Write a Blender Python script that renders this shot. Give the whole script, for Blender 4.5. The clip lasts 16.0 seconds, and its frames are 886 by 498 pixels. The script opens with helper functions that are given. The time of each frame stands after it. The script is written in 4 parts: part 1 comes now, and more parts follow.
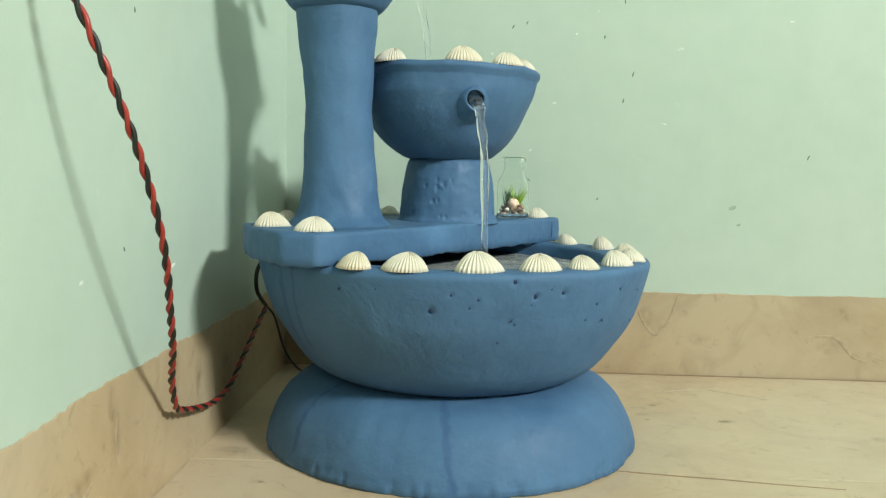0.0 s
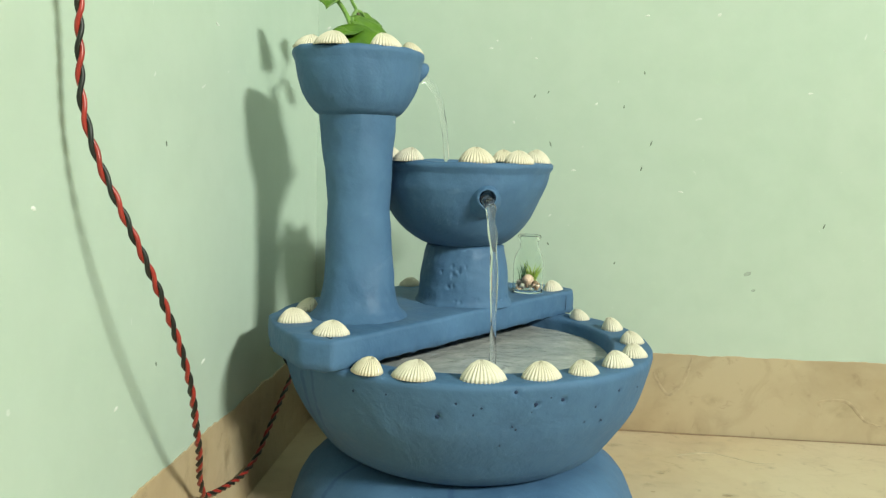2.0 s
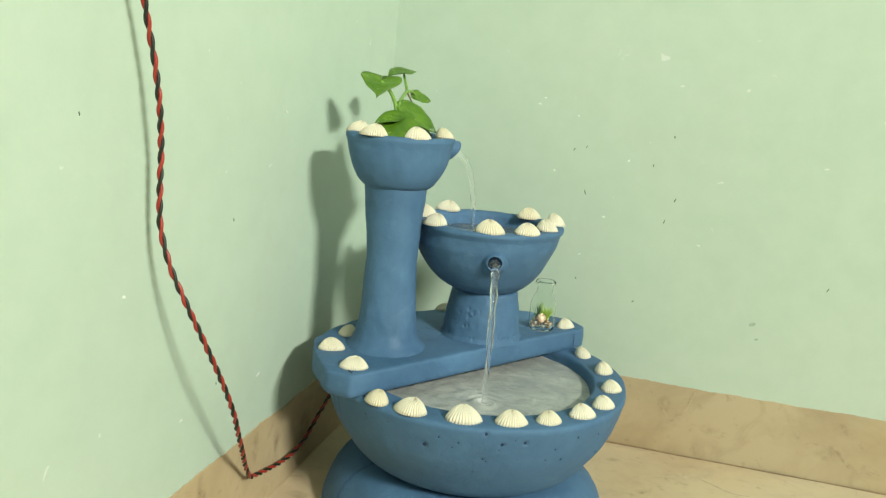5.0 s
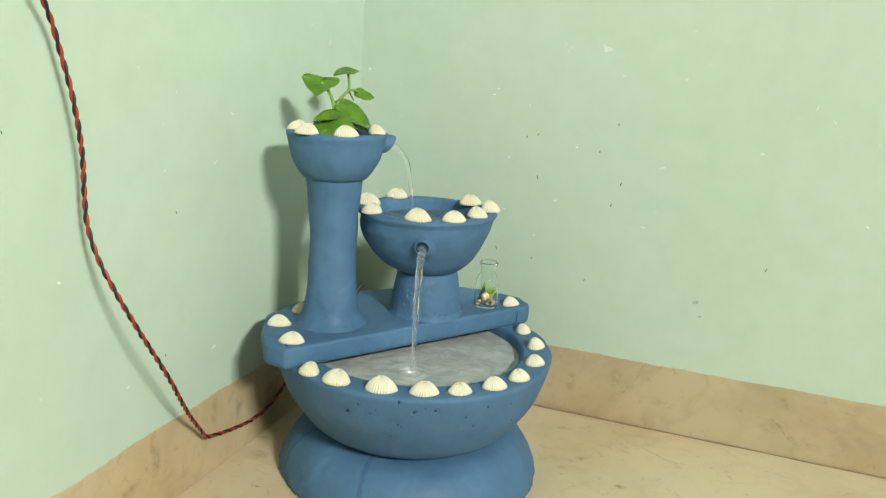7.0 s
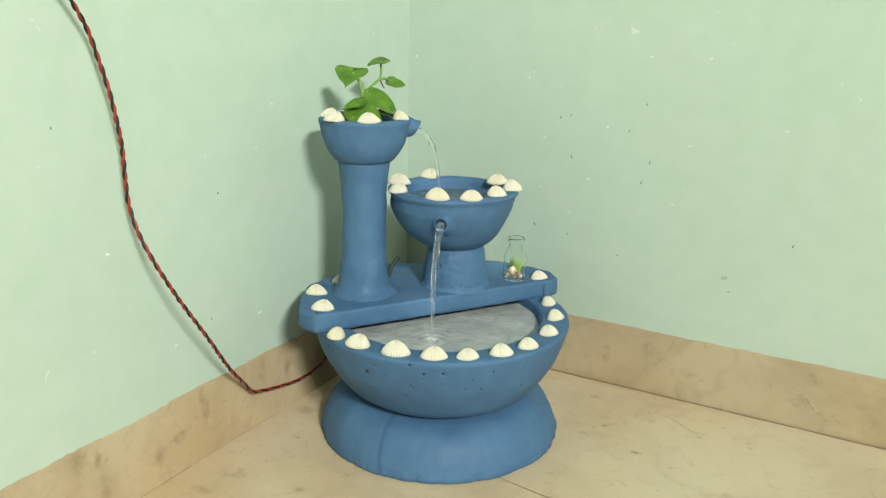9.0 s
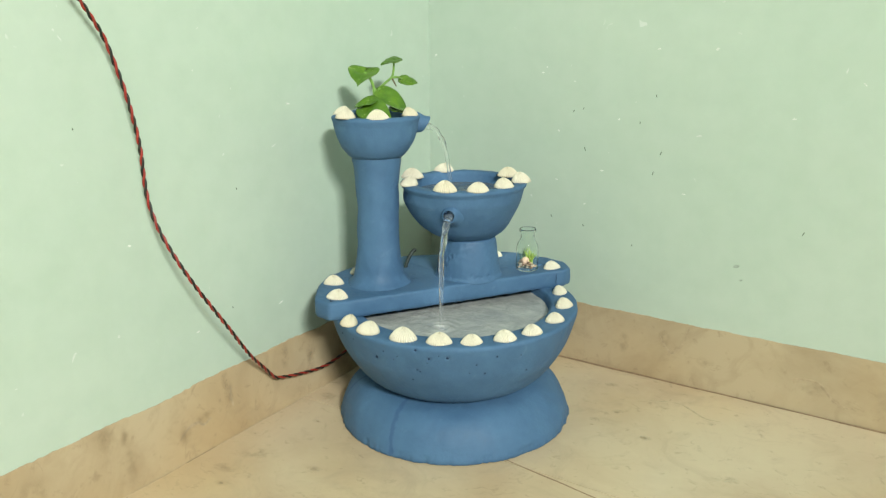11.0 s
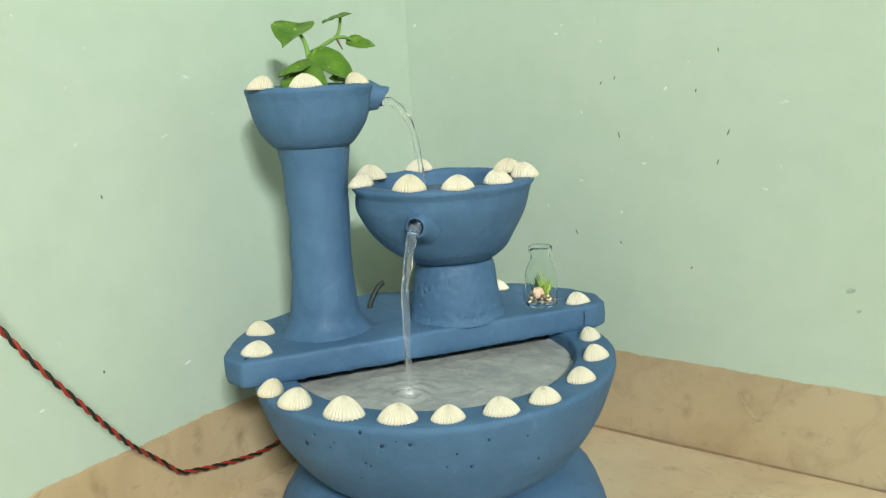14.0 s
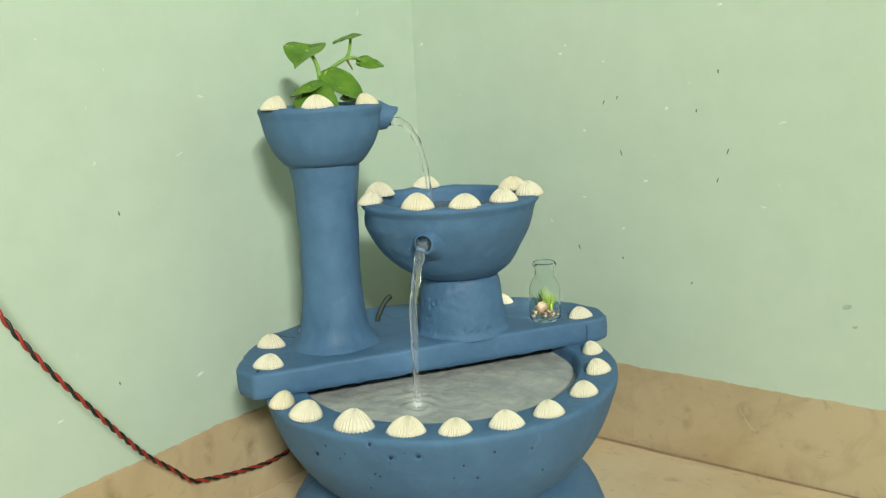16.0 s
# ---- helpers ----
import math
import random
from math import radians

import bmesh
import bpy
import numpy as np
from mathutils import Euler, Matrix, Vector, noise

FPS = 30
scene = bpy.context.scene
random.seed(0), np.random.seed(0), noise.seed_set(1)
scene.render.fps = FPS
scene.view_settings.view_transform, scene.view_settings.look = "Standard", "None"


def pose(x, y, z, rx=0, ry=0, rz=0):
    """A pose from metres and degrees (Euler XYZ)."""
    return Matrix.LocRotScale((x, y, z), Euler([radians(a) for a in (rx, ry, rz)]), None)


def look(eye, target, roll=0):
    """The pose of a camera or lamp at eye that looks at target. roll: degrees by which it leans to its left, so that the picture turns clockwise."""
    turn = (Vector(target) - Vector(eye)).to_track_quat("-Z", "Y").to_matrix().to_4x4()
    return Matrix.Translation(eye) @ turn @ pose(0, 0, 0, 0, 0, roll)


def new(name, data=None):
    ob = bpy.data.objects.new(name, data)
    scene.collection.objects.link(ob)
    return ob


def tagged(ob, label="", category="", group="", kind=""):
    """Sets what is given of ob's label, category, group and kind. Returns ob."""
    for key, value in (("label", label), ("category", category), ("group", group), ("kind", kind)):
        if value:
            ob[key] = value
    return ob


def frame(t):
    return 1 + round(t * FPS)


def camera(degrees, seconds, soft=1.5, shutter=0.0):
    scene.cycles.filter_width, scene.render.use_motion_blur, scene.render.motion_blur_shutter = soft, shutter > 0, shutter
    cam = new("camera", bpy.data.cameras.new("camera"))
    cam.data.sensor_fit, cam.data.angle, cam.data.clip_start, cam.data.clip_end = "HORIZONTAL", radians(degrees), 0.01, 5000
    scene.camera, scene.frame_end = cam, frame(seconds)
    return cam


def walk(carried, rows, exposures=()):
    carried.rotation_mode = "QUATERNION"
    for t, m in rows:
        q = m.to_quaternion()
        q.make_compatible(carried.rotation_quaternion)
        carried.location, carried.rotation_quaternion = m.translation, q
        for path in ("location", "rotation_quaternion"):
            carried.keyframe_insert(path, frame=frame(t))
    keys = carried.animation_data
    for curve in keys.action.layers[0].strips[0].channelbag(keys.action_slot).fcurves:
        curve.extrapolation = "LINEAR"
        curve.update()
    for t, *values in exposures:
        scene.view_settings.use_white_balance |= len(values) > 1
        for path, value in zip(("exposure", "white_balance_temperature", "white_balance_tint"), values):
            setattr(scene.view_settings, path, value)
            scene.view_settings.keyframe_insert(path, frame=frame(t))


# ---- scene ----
cam = camera(55.0, 16.0, soft=1.3)
PATH = [
    (0, (0.2296, -1.0192, 0.2383), (0.1530, 0.9710, 0.0563), 1.24),
    (0.5, (0.2396, -1.0228, 0.2589), (0.1502, 0.9658, 0.0663), 1.39),
    (1, (0.2438, -1.0288, 0.2908), (0.1010, 0.9577, 0.1087), 1.10),
    (1.5, (0.2527, -1.0383, 0.3150), (0.1160, 0.9464, 0.1097), 1.99),
    (2, (0.2571, -1.0494, 0.3420), (0.0762, 0.9287, 0.1091), 1.63),
    (2.5, (0.2688, -1.0670, 0.3753), (0.0562, 0.9027, 0.1012), 2.92),
    (3, (0.2840, -1.0776, 0.4023), (0.0232, 0.8835, 0.1090), 3.03),
    (3.5, (0.3006, -1.0959, 0.4366), (0.0070, 0.8564, 0.1163), 3.19),
    (4, (0.3233, -1.1248, 0.4607), (-0.0554, 0.8066, 0.1055), 4.24),
    (6.5, (0.5118, -1.2067, 0.5388), (-0.0386, 0.6574, 0.0674), 4.58),
    (7, (0.5677, -1.2034, 0.5496), (-0.0668, 0.6271, 0.0529), 3.90),
    (7.5, (0.6191, -1.2011, 0.5582), (-0.0717, 0.6021, 0.0373), 3.67),
    (8, (0.6573, -1.2017, 0.5628), (-0.1024, 0.5694, 0.0281), 3.65),
    (8.5, (0.6964, -1.2091, 0.5692), (-0.1288, 0.5254, 0.0121), 2.62),
    (9, (0.7276, -1.2161, 0.5786), (-0.1824, 0.4718, 0.0106), 1.63),
    (9.5, (0.7587, -1.2207, 0.5822), (-0.2261, 0.4271, 0.0212), 1.34),
    (10, (0.7822, -1.2240, 0.5865), (-0.1745, 0.4291, -0.0069), 1.21),
    (10.2, (0.7984, -1.2221, 0.5842), (-0.1991, 0.4106, 0.0020), 0.81),
    (12.3, (0.8234, -1.1353, 0.5544), (-0.2766, 0.4408, 0.0014), -1.44),
    (12.5, (0.7214, -0.9633, 0.4786), (-0.4220, 0.6006, -0.0183), -1.87),
    (13, (0.6809, -0.8842, 0.4434), (-0.4666, 0.6830, -0.0334), -2.82),
    (13.5, (0.6878, -0.8836, 0.4479), (-0.4903, 0.6539, -0.0501), -2.08),
    (14, (0.6852, -0.8782, 0.4459), (-0.4705, 0.6936, 0.0058), -2.99),
    (14.5, (0.6626, -0.8396, 0.4337), (-0.5065, 0.7323, 0.0307), -3.10),
    (15, (0.6623, -0.8436, 0.4358), (-0.5089, 0.7231, 0.0187), -2.24),
    (15.5, (0.6582, -0.8450, 0.4352), (-0.5132, 0.7233, 0.0252), -3.02),
    (16, (0.6926, -0.8972, 0.4602), (-0.4661, 0.6764, 0.0345), -2.75),
]
walk(cam, [(t, look(eye, target, roll)) for t, eye, target, roll in PATH],
     exposures=[(0.0, -0.03, 6350, 9.5), (1.5, 0.0, 6600, 6.5), (3.5, 0.0, 6960, 4), (7.0, -0.07, 6760, 7.5), (9.0, -0.06, 6540, 9), (10.2, -0.07, 6560, 9.5), (12.5, -0.07, 6450, 11), (13.5, -0.08, 6480, 11), (14.5, -0.12, 6600, 9.5), (16.0, -0.16, 6850, 7.5)])


# ---- world and light ----
world = bpy.data.worlds.new("world")
scene.world = world
world.use_nodes = True
world.node_tree.nodes["Background"].inputs[0].default_value = (0.5, 0.55, 0.6, 1)
world.node_tree.nodes["Background"].inputs[1].default_value = 0.008

ROOM_X, ROOM_Y, ROOM_Z = 4.2, -5.2, 3.3     # right wall, front wall, ceiling
TUBE = (4.12, -3.62, 3.06)
lamp = bpy.data.lights.new("tube_lamp", "AREA")
lamp.shape, lamp.size, lamp.size_y, lamp.energy = "RECTANGLE", 1.15, 0.34, 605
lamp.color = (0.945, 1.0, 0.925)
lamp_ob = new("tube_lamp", lamp)
lamp_ob.matrix_world = Matrix.Translation((TUBE[0] - 0.03, TUBE[1], TUBE[2])) @ Matrix(((0, 0, 1, 0), (1, 0, 0, 0), (0, 1, 0, 0), (0, 0, 0, 1)))

# ---- material helpers ----


def mat(name, color, rough=0.6, metal=0.0):
    m = bpy.data.materials.new(name)
    m.use_nodes = True
    b = m.node_tree.nodes["Principled BSDF"]
    b.inputs["Base Color"].default_value = (*color, 1)
    b.inputs["Roughness"].default_value = rough
    b.inputs["Metallic"].default_value = metal
    return m, m.node_tree, b


def node(nt, kind, **values):
    n = nt.nodes.new(kind)
    for k, v in values.items():
        n.inputs[k.replace("_", " ")].default_value = v
    return n


def noise_node(nt, scale, detail=4.0, rough=0.55, distortion=0.0):
    c = nt.nodes.new("ShaderNodeTexCoord")
    n = node(nt, "ShaderNodeTexNoise", Scale=scale, Detail=detail, Roughness=rough, Distortion=distortion)
    nt.links.new(c.outputs["Object"], n.inputs["Vector"])
    return n


def ramp(nt, src, stops):
    r = nt.nodes.new("ShaderNodeValToRGB")
    e = r.color_ramp.elements
    e[0].position, e[0].color = stops[0][0], (*stops[0][1], 1)
    e[1].position, e[1].color = stops[-1][0], (*stops[-1][1], 1)
    for p, c in stops[1:-1]:
        x = e.new(p)
        x.color = (*c, 1)
    nt.links.new(src, r.inputs[0])
    return r


def mix(nt, fac, a, b, mode="MIX"):
    m = nt.nodes.new("ShaderNodeMix")
    m.data_type, m.blend_type = "RGBA", mode
    for s, v in ((m.inputs[0], fac), (m.inputs[6], a), (m.inputs[7], b)):
        if hasattr(v, "is_linked"):
            nt.links.new(v, s)
        elif isinstance(v, tuple):
            s.default_value = (*v, 1)
        else:
            s.default_value = v
    return m.outputs[2]


def bump(nt, b, parts, distance=0.001):
    last = None
    for src, strength, dist in parts:
        n = node(nt, "ShaderNodeBump", Strength=strength, Distance=dist)
        nt.links.new(src, n.inputs["Height"])
        if last:
            nt.links.new(last.outputs[0], n.inputs["Normal"])
        last = n
    nt.links.new(last.outputs[0], b.inputs["Normal"])


def wall_paint():
    m, nt, b = mat("mint_wall_paint", (0.5, 0.68, 0.49), 0.42)
    big = noise_node(nt, 2.3, 3)
    mid = noise_node(nt, 26, 5)
    fine = noise_node(nt, 260, 3)
    c1 = ramp(nt, big.outputs[0], [(0.3, (0.429, 0.527, 0.441)), (0.7, (0.458, 0.541, 0.462))])
    c2 = ramp(nt, mid.outputs[0], [(0.3, (0.95, 0.96, 0.95)), (0.62, (1, 1, 1))])
    out = mix(nt, 1.0, c1.outputs[0], c2.outputs[0], "MULTIPLY")
    # sparse pale rubs in the paint
    streak = noise_node(nt, 60, 2, 0.4, 1.0)
    s = ramp(nt, streak.outputs[0], [(0.755, (0, 0, 0)), (0.79, (1, 1, 1))])
    out = mix(nt, s.outputs[0], out, (0.562, 0.608, 0.562))
    nt.links.new(out, b.inputs["Base Color"])
    bump(nt, b, [(big.outputs[0], 0.25, 0.006), (mid.outputs[0], 0.12, 0.002), (fine.outputs[0], 0.10, 0.0004)])
    return m


def marble(name, base, dark, vein, scale=1.0):
    m, nt, b = mat(name, base, 0.38)
    big = noise_node(nt, 5 * scale, 5, 0.6, 0.6)
    mid = noise_node(nt, 22 * scale, 6, 0.65, 1.2)
    warm = noise_node(nt, 2.2 * scale, 2)
    tone = ramp(nt, big.outputs[0], [(0.34, dark), (0.60, base)])
    w = ramp(nt, warm.outputs[0], [(0.35, (1.0, 0.905, 0.765)), (0.62, (1, 1, 1))])
    out = mix(nt, 1.0, tone.outputs[0], w.outputs[0], "MULTIPLY")
    # thin veins: where a stretched noise passes its middle
    vn = noise_node(nt, 7 * scale, 4, 0.55, 1.6)
    v = ramp(nt, vn.outputs[0], [(0.488, (0, 0, 0)), (0.50, (0.55, 0.55, 0.55)), (0.512, (0, 0, 0))])
    gate = ramp(nt, mid.outputs[0], [(0.50, (0, 0, 0)), (0.66, (0.75, 0.75, 0.75))])
    fac = mix(nt, 1.0, v.outputs[0], gate.outputs[0], "MULTIPLY")
    out = mix(nt, fac, out, vein)
    sm = noise_node(nt, 13 * scale, 6, 0.62, 1.4)
    smudge = ramp(nt, sm.outputs[0], [(0.53, (0, 0, 0)), (0.70, (0.38, 0.38, 0.38))])
    out = mix(nt, smudge.outputs[0], out, tuple(0.45 * k + 0.55 * d for k, d in zip(vein, dark)))
    sp = noise_node(nt, 48 * scale, 3, 0.6, 0.5)
    spots = ramp(nt, sp.outputs[0], [(0.62, (0, 0, 0)), (0.74, (0.42, 0.42, 0.42))])
    out = mix(nt, spots.outputs[0], out, vein)
    obj = nt.nodes.new("ShaderNodeObjectInfo")
    r = ramp(nt, obj.outputs["Random"], [(0, (0.97, 0.97, 0.96)), (1, (1.0, 1.0, 1.0))])
    out = mix(nt, 1.0, out, r.outputs[0], "MULTIPLY")
    nt.links.new(out, b.inputs["Base Color"])
    ro = ramp(nt, mid.outputs[0], [(0.3, (0.3, 0.3, 0.3)), (0.7, (0.5, 0.5, 0.5))])
    nt.links.new(ro.outputs[0], b.inputs["Roughness"])
    bump(nt, b, [(mid.outputs[0], 0.10, 0.0012)])
    return m


def blue_paint(name="blue_cement_paint", a=(0.048, 0.114, 0.219), c=(0.067, 0.147, 0.263), rough=0.66, streaks=()):
    m, nt, b = mat(name, c, rough)
    big = noise_node(nt, 14, 4, 0.6, 0.4)
    mid = noise_node(nt, 75, 5, 0.6)
    fine = noise_node(nt, 420, 3)
    stroke = noise_node(nt, 34, 3, 0.7, 2.4)
    t = ramp(nt, big.outputs[0], [(0.3, a), (0.68, c)])
    u = ramp(nt, mid.outputs[0], [(0.3, (0.90, 0.92, 0.94)), (0.65, (1, 1, 1))])
    out = mix(nt, 1.0, t.outputs[0], u.outputs[0], "MULTIPLY")
    # pale mineral bloom in small patches
    bl = noise_node(nt, 36, 4, 0.65, 0.8)
    f = ramp(nt, bl.outputs[0], [(0.62, (0, 0, 0)), (0.78, (0.42, 0.42, 0.42))])
    out = mix(nt, f.outputs[0], out, (0.122, 0.198, 0.319))
    # damp runs: (angle round the fountain's middle, lean, half width, lowest and highest z)
    tc = nt.nodes.new("ShaderNodeTexCoord")
    for angle, lean, width, z0, z1 in streaks:
        rel = nt.nodes.new("ShaderNodeVectorMath")
        rel.operation = "SUBTRACT"
        rel.inputs[1].default_value = (0.194, -0.252, z0)
        nt.links.new(tc.outputs["Object"], rel.inputs[0])
        facs = []
        for way in ((-math.sin(angle), math.cos(angle), lean), (math.cos(angle), math.sin(angle), 0), (0, 0, 1)):
            d = nt.nodes.new("ShaderNodeVectorMath")
            d.operation = "DOT_PRODUCT"
            d.inputs[1].default_value = way
            nt.links.new(rel.outputs[0], d.inputs[0])
            facs.append(d.outputs["Value"])
        wave = node(nt, "ShaderNodeMath")
        wave.operation = "MULTIPLY_ADD"
        wave.inputs[1].default_value, wave.inputs[2].default_value = 0.012, -0.006
        nt.links.new(mid.outputs[0], wave.inputs[0])
        shift = nt.nodes.new("ShaderNodeMath")
        shift.operation = "ADD"
        nt.links.new(facs[0], shift.inputs[0])
        nt.links.new(wave.outputs[0], shift.inputs[1])
        size = nt.nodes.new("ShaderNodeMath")
        size.operation = "ABSOLUTE"
        nt.links.new(shift.outputs[0], size.inputs[0])
        total = None
        for src, lo, hi, a0, a1 in ((size.outputs[0], width * 0.4, width, 0.6, 0.0), (facs[1], 0.03, 0.04, 0.0, 1.0), (facs[2], 0.0, 0.004, 0.0, 1.0), (facs[2], (z1 - z0) * 0.6, z1 - z0, 1.0, 0.0)):
            mr = nt.nodes.new("ShaderNodeMapRange")
            for k, v in zip((1, 2, 3, 4), (lo, hi, a0, a1)):
                mr.inputs[k].default_value = v
            nt.links.new(src, mr.inputs[0])
            if total is None:
                total = mr.outputs[0]
            else:
                mu = nt.nodes.new("ShaderNodeMath")
                mu.operation = "MULTIPLY"
                nt.links.new(total, mu.inputs[0])
                nt.links.new(mr.outputs[0], mu.inputs[1])
                total = mu.outputs[0]
        out = mix(nt, total, out, (0.027, 0.072, 0.179))
    nt.links.new(out, b.inputs["Base Color"])
    ro = ramp(nt, big.outputs[0], [(0.35, (rough - 0.12,) * 3), (0.65, (rough + 0.1,) * 3)])
    nt.links.new(ro.outputs[0], b.inputs["Roughness"])
    b.inputs["Specular IOR Level"].default_value = 0.35
    bump(nt, b, [(big.outputs[0], 0.5, 0.004), (stroke.outputs[0], 0.30, 0.0014), (mid.outputs[0], 0.38, 0.0014), (fine.outputs[0], 0.35, 0.0004)])
    return m


def shell_material():
    m, nt, b = mat("cream_shell", (0.82, 0.76, 0.60), 0.5)
    n = noise_node(nt, 160, 4)
    big = noise_node(nt, 45, 3)
    c = ramp(nt, n.outputs[0], [(0.3, (0.608, 0.566, 0.456)), (0.6, (0.692, 0.657, 0.570))])
    d = ramp(nt, big.outputs[0], [(0.35, (0.93, 0.89, 0.82)), (0.65, (1, 1, 1))])
    out = mix(nt, 1.0, c.outputs[0], d.outputs[0], "MULTIPLY")
    obj = nt.nodes.new("ShaderNodeObjectInfo")
    r = ramp(nt, obj.outputs["Random"], [(0, (0.98, 0.94, 0.86)), (0.4, (1, 0.98, 0.95)), (1, (1, 1, 1))])
    out = mix(nt, 1.0, out, r.outputs[0], "MULTIPLY")
    nt.links.new(out, b.inputs["Base Color"])
    bump(nt, b, [(n.outputs[0], 0.2, 0.0004)])
    return m


def leaf_material():
    m, nt, b = mat("pothos_leaf", (0.10, 0.27, 0.03), 0.42)
    n = noise_node(nt, 55, 4)
    fleck = noise_node(nt, 130, 2, 0.5, 1.5)
    c = ramp(nt, n.outputs[0], [(0.3, (0.046, 0.122, 0.008)), (0.65, (0.099, 0.205, 0.012))])
    f = ramp(nt, fleck.outputs[0], [(0.70, (0, 0, 0)), (0.75, (0.8, 0.8, 0.8))])
    out = mix(nt, f.outputs[0], c.outputs[0], (0.418, 0.494, 0.213))
    nt.links.new(out, b.inputs["Base Color"])
    b.inputs["Transmission Weight"].default_value = 0.0
    bump(nt, b, [(n.outputs[0], 0.3, 0.0006)])
    return m


def simple(name, color, rough=0.5, metal=0.0, scale=120, var=0.2, bumpy=0.15, dist=0.0005):
    color = tuple(0.78 * c for c in color)
    m, nt, b = mat(name, color, rough, metal)
    n = noise_node(nt, scale, 4)
    lo = tuple(c * (1 - var) for c in color)
    hi = tuple(min(1, c * (1 + var)) for c in color)
    c = ramp(nt, n.outputs[0], [(0.3, lo), (0.7, hi)])
    nt.links.new(c.outputs[0], b.inputs["Base Color"])
    bump(nt, b, [(n.outputs[0], bumpy, dist)])
    return m


def glass(name, ior=1.45, tint=(1, 1, 1), rough=0.0, clear=1.0):
    m, nt, b = mat(name, tint, rough)
    b.inputs["Transmission Weight"].default_value = clear
    b.inputs["IOR"].default_value = ior
    return m


def pool_water(name="frothy_pool_water", lo=(0.274, 0.289, 0.289), md=(0.357, 0.365, 0.357), hi=(0.456, 0.448, 0.433), froth=0.4):
    m, nt, b = mat(name, md, 0.14)
    n = noise_node(nt, 38, 6, 0.65, 0.8)
    fine = noise_node(nt, 260, 4, 0.7)
    c = ramp(nt, n.outputs[0], [(0.3, lo), (0.5, md), (0.72, hi)])
    f = ramp(nt, fine.outputs[0], [(0.60, (0, 0, 0)), (0.74, (froth, froth, froth))])
    out = mix(nt, f.outputs[0], c.outputs[0], (0.593, 0.585, 0.547))
    nt.links.new(out, b.inputs["Base Color"])
    b.inputs["IOR"].default_value = 1.33
    bump(nt, b, [(n.outputs[0], 0.35, 0.004), (fine.outputs[0], 0.3, 0.0012)])
    return m


WALL = wall_paint()
FLOOR = marble("cream_floor_marble", (0.581, 0.475, 0.334), (0.486, 0.372, 0.255), (0.258, 0.182, 0.114))
SKIRT = marble("beige_skirting_marble", (0.456, 0.365, 0.242), (0.357, 0.271, 0.171), (0.228, 0.160, 0.099), 1.2)
VEIN = simple("brown_marble_vein", (0.50, 0.385, 0.25), 0.45)
FLOOR_VEIN = simple("tan_marble_vein", (0.57, 0.455, 0.31), 0.45)


def stain_material():
    """A soft-edged smudge: densest in the middle of its disc, broken up by noise."""
    m, nt, b = mat("brown_smudge", (0.251, 0.163, 0.080), 0.5)
    tc = nt.nodes.new("ShaderNodeTexCoord")
    ln = nt.nodes.new("ShaderNodeVectorMath")
    ln.operation = "LENGTH"
    nt.links.new(tc.outputs["Object"], ln.inputs[0])
    fall = ramp(nt, ln.outputs["Value"], [(0.05, (1, 1, 1)), (0.95, (0, 0, 0))])
    geo = nt.nodes.new("ShaderNodeNewGeometry")
    n = nt.nodes.new("ShaderNodeTexNoise")
    n.inputs["Scale"].default_value, n.inputs["Detail"].default_value = 70, 5
    nt.links.new(geo.outputs["Position"], n.inputs["Vector"])
    gate = ramp(nt, n.outputs[0], [(0.36, (0, 0, 0)), (0.68, (0.38, 0.38, 0.38))])
    nt.links.new(mix(nt, 1.0, fall.outputs[0], gate.outputs[0], "MULTIPLY"), b.inputs["Alpha"])
    return m


STAIN = stain_material()
BLUE = blue_paint()
# near-black blue that puts the shade inside hollows into the colour
HOLLOW_SHADE = blue_paint("painted_hollow_shade", (0.006, 0.018, 0.055), (0.010, 0.028, 0.075), 0.7)
FOOT = blue_paint("blue_foot_paint", streaks=((-1.56, 0.12, 0.0038, 0.002, 0.085), (-2.45, 0.10, 0.003, 0.01, 0.09)))
BASIN = blue_paint("blue_basin_paint", streaks=((-2.60, -0.25, 0.005, 0.07, 0.20), (-2.45, -0.2, 0.003, 0.09, 0.20)))
SHELL = shell_material()
LEAF = leaf_material()
STEM = simple("green_stem", (0.22, 0.40, 0.08), 0.45)
DRY = simple("dry_brown_sheath", (0.15, 0.115, 0.05), 0.7)
SOIL = simple("dark_wet_soil", (0.035, 0.035, 0.03), 0.6, var=0.5, bumpy=0.6, dist=0.003)
RED = simple("red_wire_plastic", (0.36, 0.030, 0.020), 0.35)
BLACK = simple("black_wire_plastic", (0.010, 0.012, 0.009), 0.5)
HOSE = simple("dark_green_hose", (0.02, 0.035, 0.03), 0.6)
STEEL = simple("wet_dark_pipe", (0.05, 0.075, 0.11), 0.12, 0.0)
GLASS = glass("clear_bottle_glass", 1.26, (0.97, 1.0, 0.98))
WATER = glass("clear_falling_water", 1.33, (0.97, 0.98, 0.98), 0.03, 0.97)
POOL = pool_water()
DARK_POOL = pool_water("clear_bowl_water", (0.05, 0.09, 0.15), (0.09, 0.12, 0.16), (0.17, 0.14, 0.12), 0.12)
STONE = simple("pink_brown_stone", (0.52, 0.36, 0.27), 0.6, scale=220, var=0.35)
PEBBLE = simple("white_pebble", (0.46, 0.42, 0.36), 0.5, scale=300)
PEBBLE_DARK = simple("brown_pebble", (0.20, 0.12, 0.07), 0.5, scale=300)
GRASS = simple("plastic_grass", (0.34, 0.50, 0.08), 0.4)
GRASS_DARK = simple("dark_plastic_grass", (0.05, 0.11, 0.05), 0.4)
